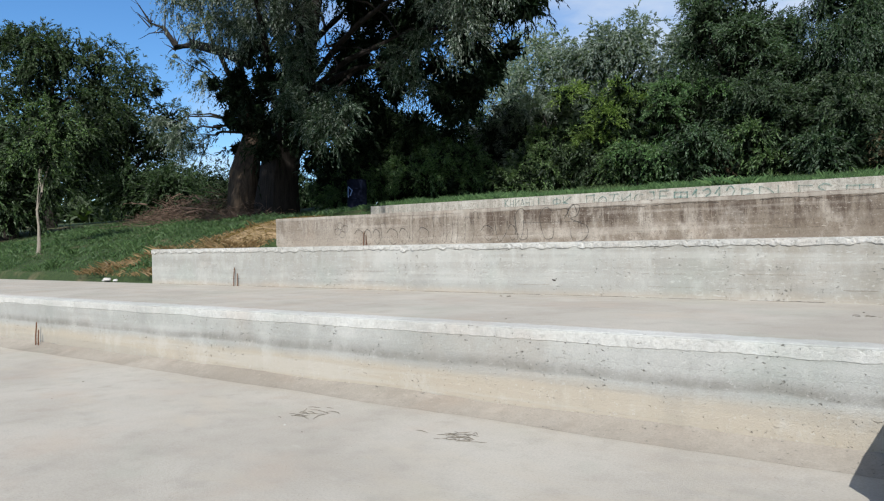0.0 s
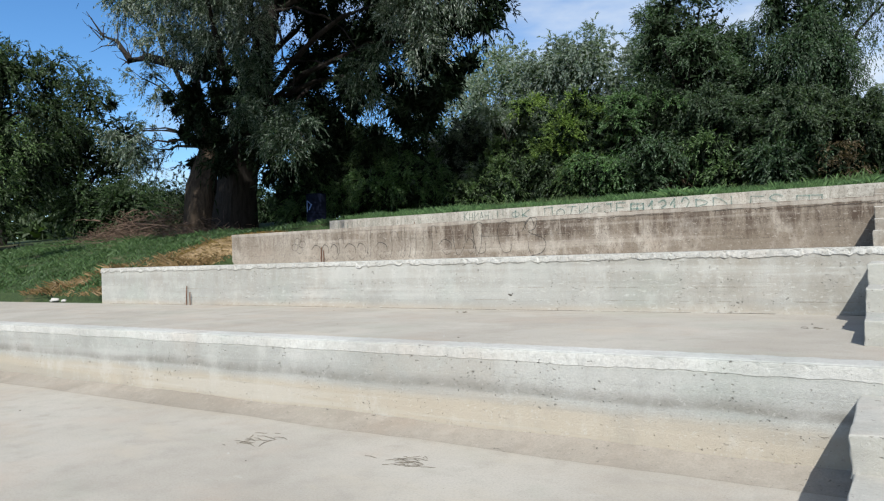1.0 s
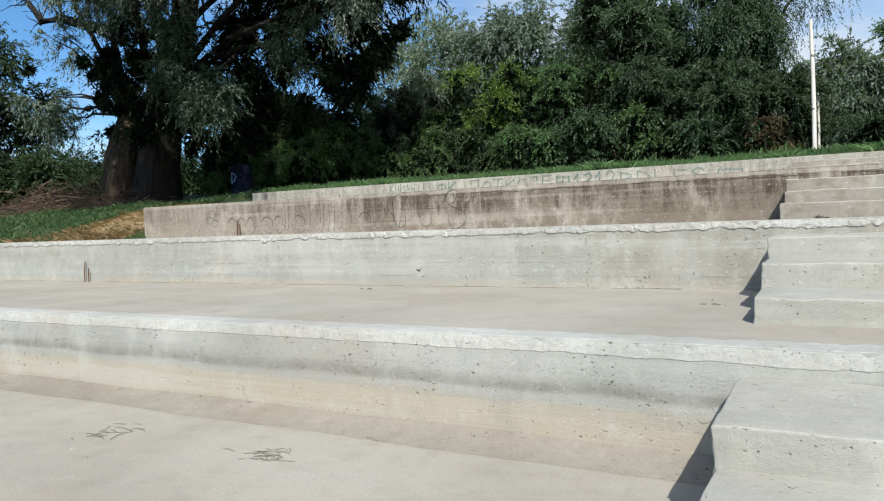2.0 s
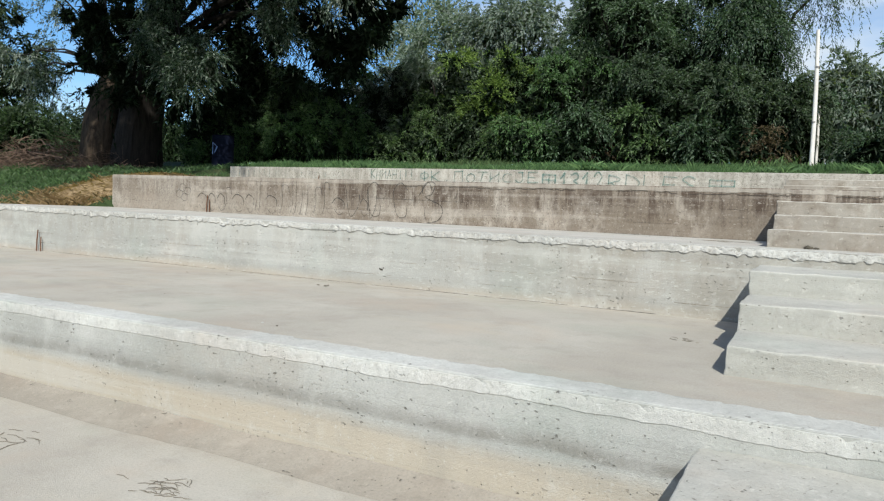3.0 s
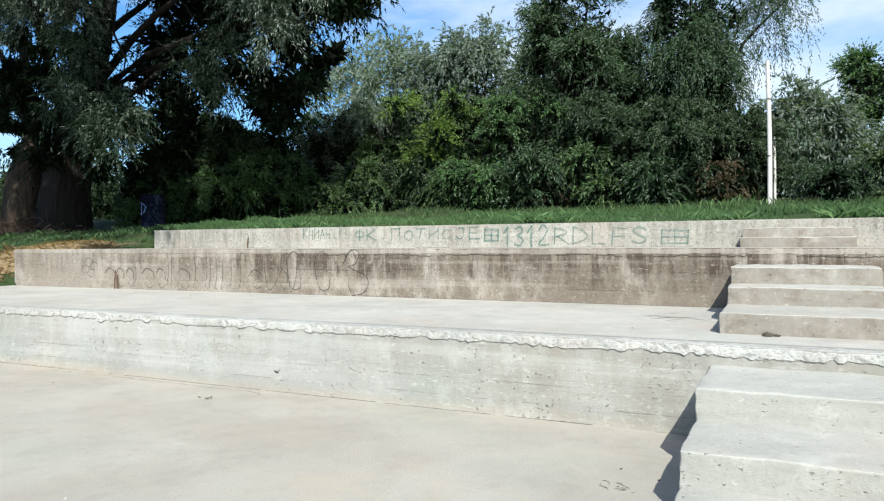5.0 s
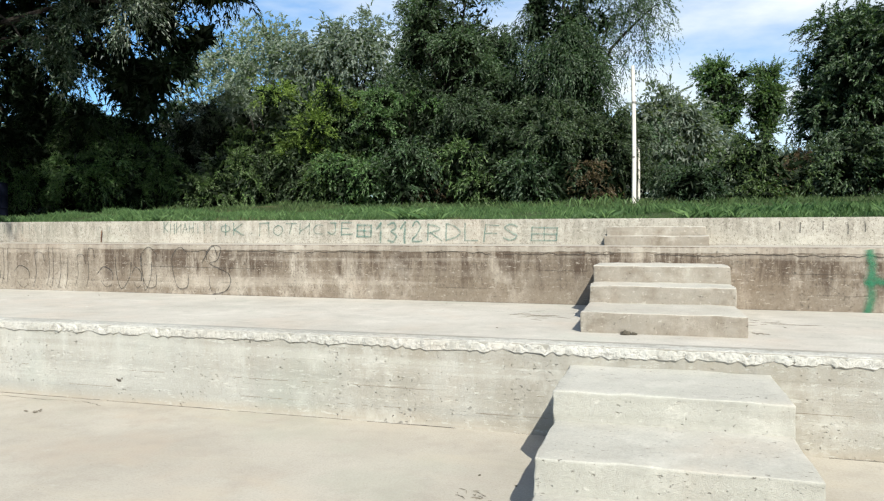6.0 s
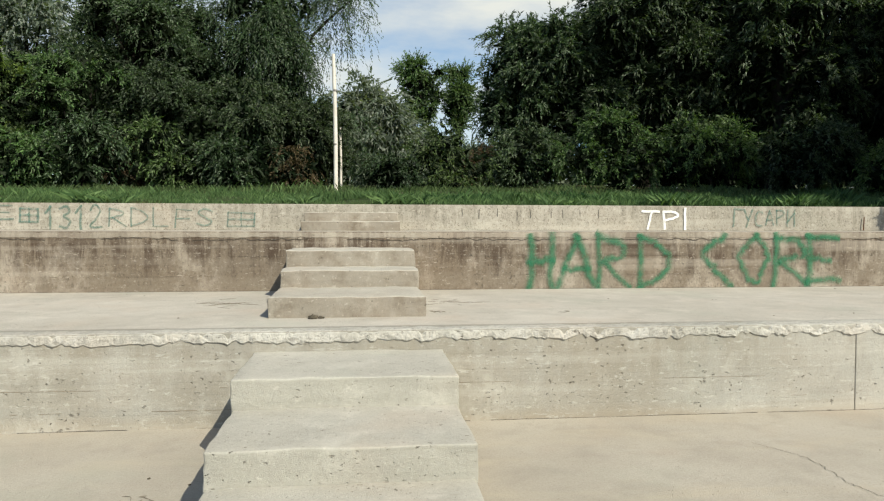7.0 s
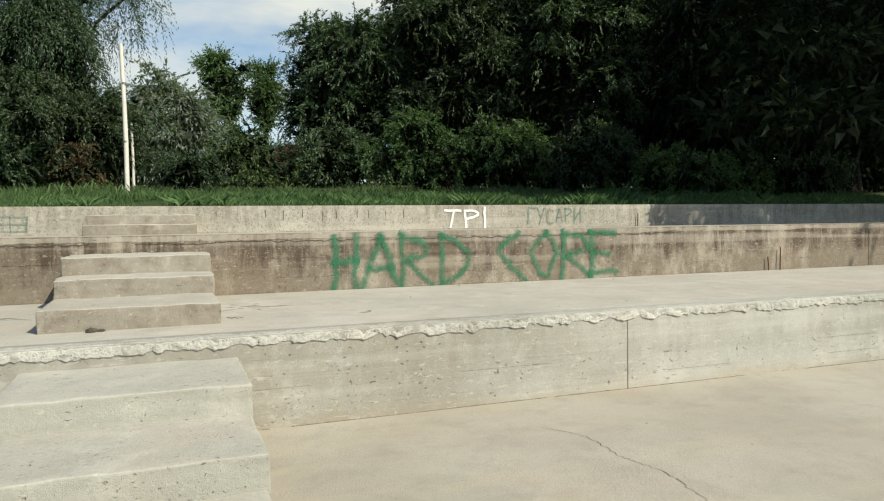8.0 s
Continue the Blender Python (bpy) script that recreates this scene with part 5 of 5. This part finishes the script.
word("teal painted figures 1312 on the top wall", spread("1312", -4.75, -3.72, 0.82, 1.23, 4), F4, 0.05, P_TEAL)
word("faded teal painted letters RDLFS on the top wall", spread("RDLFS", -3.66, -1.75, 0.85, 1.17, 5), F4, 0.034, P_TEAL)
word("teal painted window-like sign on the top wall", [("#", -1.56, -1.07, 0.86, 1.11)], F4, 0.032, P_TEAL)


def bars(label, x0, x1, z0, z1, count, y, width, material, seed):
    """Unreadable scrawl as plain strokes of its size."""
    r2 = random.Random(seed)
    ob = tagged(new("graffiti"), label, "graffiti", "graffiti on the walls")
    for i in range(count):
        x = x0 + (x1 - x0) * (i + 0.5) / count
        w = (x1 - x0) / count * 0.13
        x += r2.uniform(-1.5, 1.5) * w
        pts = [(x, z0 + r2.uniform(0, 0.5) * (z1 - z0)), (x + 0.1 * w * r2.uniform(-1, 1), (z0 + 2 * z1) / 3), (x + 0.3 * w * r2.uniform(-1, 1), z1 - r2.uniform(0, 0.15) * (z1 - z0))]
        bm = bmesh.new()
        ribbon(bm, smooth(pts), width, y - 0.001 * (i % 3))
        part("stroke", bm, material, ob)


word("washed-out teal painted word on the top wall", spread("gycAPN", 8.15, 9.5, 0.88, 1.2, 8), F4, 0.042, P_TEAL)
bars("washed-out teal scrawl on the top wall", -14.4, -12.9, 0.98, 1.2, 8, F4, 0.035, P_TEAL_PALE, 9)
bars("washed-out teal scrawl on the top wall", -12.2, -10.6, 1.0, 1.16, 6, F4, 0.03, P_TEAL_PALE, 10)
bars("thin dark scratched strokes on the top wall", 2.6, 5.6, 0.98, 1.2, 9, F4, 0.018, P_DARK, 12)


def outline_piece():
    """The long outlined piece on the stained wall: open letter-like contours with no fill."""
    r2 = random.Random(21)
    ob = tagged(new("graffiti"), "thin dark outlines of a long unfinished piece", "graffiti", "graffiti on the walls")

    def line(pts, w=0.022, curve=True):
        bm = bmesh.new()
        ribbon(bm, smooth(pts) if curve else pts, 0.7 * w, F3 - 0.0012 * r2.randrange(3))
        part("outline", bm, P_DARK, ob)

    # a four-leaved mark, then upright loops, then a tall S-like curve
    for k in range(4):
        a = k * math.pi / 2 + 0.3
        cx, cz = -12.4 + 0.13 * math.cos(a), 0.42 + 0.11 * math.sin(a)
        line([(cx + 0.11 * math.cos(t * math.tau / 7), cz + 0.085 * math.sin(t * math.tau / 7)) for t in range(8)], 0.016)
    x = -11.95
    while x < -7.2:
        w = r2.uniform(0.16, 0.34)
        z = r2.uniform(0.0, 0.06) + 0.03
        t = r2.uniform(0.5, 0.74)
        kind = r2.randrange(4)
        if kind == 0:
            line([(x, t), (x + 0.02, 0.35), (x - 0.03, z)], 0.016)
            line([(x + w * 0.5, t), (x + w * 0.55, 0.3), (x + w * 0.4, z)], 0.016)
        elif kind == 1:
            line([(x, t), (x + 0.03, 0.3), (x + w * 0.4, z), (x + w * 0.9, 0.25), (x + w, t - 0.1)])
        elif kind == 2:
            line([(x, z), (x + w * 0.3, 0.3), (x + w * 0.2, t), (x + w * 0.8, t + 0.02), (x + w, t - 0.12)], 0.016)
        else:
            line([(x, 0.32), (x + w * 0.4, 0.42), (x + w, 0.34), (x + w * 1.05, 0.2)], 0.028)
            line([(x + w * 0.2, z + 0.1), (x + w * 0.6, z), (x + w, z + 0.05)], 0.016)
        x += w + r2.uniform(0.0, 0.1)
    for x in (-7.35, -6.75):
        line([(x + 0.3, 0.62), (x + 0.15, 0.75), (x, 0.6), (x + 0.03, 0.3), (x + 0.12, 0.1), (x + 0.28, 0.12), (x + 0.3, 0.3)], 0.02)
    line([(-6.2, 0.5), (-6.02, 0.76), (-5.86, 0.74), (-5.92, 0.55), (-6.06, 0.5), (-5.9, 0.42), (-5.72, 0.34), (-5.68, 0.2), (-5.78, 0.06), (-6.0, 0.01)], 0.026)
    line([(-6.1, 0.52), (-6.12, 0.66), (-6.0, 0.78), (-5.92, 0.62)], 0.02)
    line([(-7.2, 0.44), (-6.6, 0.435), (-5.9, 0.43), (-5.25, 0.42)], 0.012, False)
    line([(-6.05, 0.3), (-6.06, 0.18), (-6.02, 0.06)], 0.016)


outline_piece()


# ---- small things on the terraces ----
def rebar(x, y, z, tall, short, gap, label):
    ob = new("rebar")
    ob.location = (x, y, z)
    tagged(ob, label, "rebar", "cut rebars in the terraces")
    for dx, h, lean in ((0, tall, 0.02), (gap, short, -0.012)):
        if h:
            bm = tube([Vector((dx, 0, -0.05)), Vector((dx + lean * 0.4, 0, h * 0.5)), Vector((dx + lean, 0.01, h))], [0.011, 0.011, 0.010], 8)
            part("bar", bm, M_RUST, ob)


rebar(-11.86, W2 - 0.06, Z1, 0.38, 0.26, 0.12, "two rusty bar ends beside the grey wall")
rebar(-11.62, W3 - 0.06, Z2, 0.37, 0.28, 0.09, "two rusty bar ends beside the stained wall")
rebar(-11.45, W4 - 0.06, Z3, 0.28, 0.0, 0.1, "single rusty bar end at the top wall")
rebar(-11.75, W1 - 0.1, Z0, 0.42, 0.3, 0.09, "two rusty bar ends beside the low wall")
rebar(11.15, W3 - 0.06, Z2, 0.4, 0.24, -0.26, "two rusty bar ends beside the stained wall")
rebar(10.9, W4 - 0.05, Z3, 0.28, 0.0, 0.1, "single rusty bar end at the top wall")


def litter(x, y, z, size, count, seed, label, name="twig_litter", material=M_STALK, thick=0.0028):
    """A flat scatter of thin dried stalks."""
    r2 = random.Random(seed)
    ob = new(name)
    ob.location = (x, y, z)
    tagged(ob, label, "litter", "dried litter on the floors")
    bm = bmesh.new()
    for _ in range(count):
        p = Vector((r2.gauss(0, size * 0.4), r2.gauss(0, size * 0.3), thick * 1.3))
        a = r2.gauss(0.2, 0.7)
        ln = size * r2.uniform(0.2, 0.6)
        pts = [p + Vector((math.cos(a) * ln * (t - 0.5), math.sin(a) * ln * (t - 0.5) + 0.1 * ln * math.sin(t * 5 + a), 0.3 * thick * r2.random())) for t in (0, 0.33, 0.66, 1)]
        b = tube(pts, [thick * 0.5, thick, thick, thick * 0.3], 4)
        me = bpy.data.meshes.new("stalk")
        b.to_mesh(me)
        b.free()
        bm.from_mesh(me)
        bpy.data.meshes.remove(me)
    tagged(part("stalks", bm, material, ob), kind="stuff")


litter(-4.65, -5.82, Z0, 0.36, 22, 1, "flat tangle of dried dark weed on the floor")
litter(-2.98, -5.77, Z0, 0.24, 34, 2, "flat tangle of dried dark weed on the floor")
litter(-0.43, -2.45, Z1, 0.13, 16, 3, "small dried twigs on the pale floor")
litter(-0.7, 1.3, Z2, 0.5, 18, 4, "dried twigs lying below the stained wall")
litter(1.85, 1.2, Z2, 0.45, 12, 5, "dried twigs lying beside the steps")
litter(1.64, 0.35, Z2, 0.12, 10, 6, "dried twigs lying beside the steps")
litter(2.99, 0.26, Z2, 0.14, 5, 7, "few dried stalks on the floor")
litter(-5.03, -1.5, Z1, 0.09, 8, 8, "small dark dried tuft on the floor", thick=0.008)


def clod(x, y, z, r, seed, material, label, name):
    bm = bmesh.new()
    bmesh.ops.create_icosphere(bm, subdivisions=3 if r > 0.1 else 2, radius=r)
    for v in bm.verts:
        v.co *= 1 + 0.45 * noise.noise(v.co / r * 1.3 + Vector((seed, 0, 0)))
        v.co.z = max(-0.2 * r, v.co.z * 0.55)
    ob = part(name, bm, material)
    ob.location = (x, y, z + 0.2 * r)
    tagged(ob, label, "stone", "small stones and clods")


clod(0.42, -0.06, Z2, 0.05, 1, M_WEED, "small dark clod against the first step", "clod")
clod(0.5, -0.05, Z2, 0.03, 4, M_WEED, "small dark clod against the first step", "clod")
clod(-17.4, -0.55, Z1, 0.13, 2, M_STONE, "pale stone at the edge of the grass", "stone")
clod(-17.05, -0.5, Z1, 0.08, 3, M_STONE, "pale stone at the edge of the grass", "stone")
r3 = random.Random(77)
for i in range(60):
    fy, fz = ((W2 - 2.0, Z1), (W3 - 1.8, Z2), (-7.5, Z0))[i % 3]
    clod(r3.uniform(-9, 9), fy + r3.uniform(-1.6, 1.7), fz, r3.uniform(0.005, 0.012), i, M_WEED if i % 4 else M_STONE, "tiny pebble lying on the concrete floor", "pebble")


def floor_crack(points, z, width, parent_name, seed):
    r2 = random.Random(seed)
    pts = []
    for a, b in zip(points, points[1:]):
        for k in range(14):
            t = k / 14
            pts.append((a[0] + (b[0] - a[0]) * t + r2.uniform(-0.018, 0.018), a[1] + (b[1] - a[1]) * t + r2.uniform(-0.018, 0.018)))
    verts, faces = [], []
    for i, p in enumerate(pts):
        a, b = pts[max(0, i - 1)], pts[min(len(pts) - 1, i + 1)]
        d = Vector((b[0] - a[0], b[1] - a[1])).normalized() * width * r2.uniform(0.3, 1.0)
        verts += [(p[0] - d.y, p[1] + d.x, z + 0.004), (p[0] + d.y, p[1] - d.x, z + 0.004)]
        if i:
            k = 2 * i
            faces.append((k - 2, k - 1, k + 1, k))
    raw("crack", verts, faces, M_CRACK, bpy.data.objects[parent_name])


floor_crack([(3.85, -1.75), (4.05, -2.1), (4.0, -2.6), (4.08, -3.0), (4.0, -3.5), (4.1, -4.3)], Z1, 0.003, "floor_2", 1)
floor_crack([(-8.2, -1.02), (-7.0, -1.0), (-5.6, -1.04), (-4.9, -1.0), (-4.6, -1.1)], Z1, 0.005, "floor_2", 2)
floor_crack([(-1.5, 1.75), (-0.8, 1.6), (-0.1, 1.66)], Z2, 0.004, "floor_3", 3)


def weed_clump(x, y, n, h, seed, label):
    r2 = random.Random(seed)
    ob = new("weed_clump")
    ob.location = g(x, y)
    tagged(ob, label, "weed", "weeds on the bank")
    for i in range(n):
        bm = bmesh.new()
        a = r2.uniform(0, math.tau)
        l = h * r2.uniform(0.6, 1.2)
        px, py = r2.uniform(-0.5, 0.5), r2.uniform(-0.2, 0.2)
        rows = []
        for k in range(6):
            t = k / 5
            c = Vector((px + math.cos(a) * l * 0.6 * t * t, py + math.sin(a) * l * 0.4 * t * t, l * (t - 0.35 * t * t * t) - 0.03))
            w = 0.022 * (1 - t) ** 0.6 + 0.001
            rows.append((bm.verts.new(c + Vector((-math.sin(a), math.cos(a), 0)) * w), bm.verts.new(c - Vector((-math.sin(a), math.cos(a), 0)) * w)))
        for p, q in zip(rows, rows[1:]):
            bm.faces.new((p[0], p[1], q[1], q[0]))
        part("blade", bm, M_GRASS, ob)


weed_clump(-0.9, 11.4, 20, 0.5, 1, "clump of long pale green blades in the grass")
weed_clump(-1.9, 11.8, 12, 0.42, 2, "clump of long pale green blades in the grass")
weed_clump(-0.4, 12.4, 14, 0.5, 3, "clump of long pale green blades in the grass")
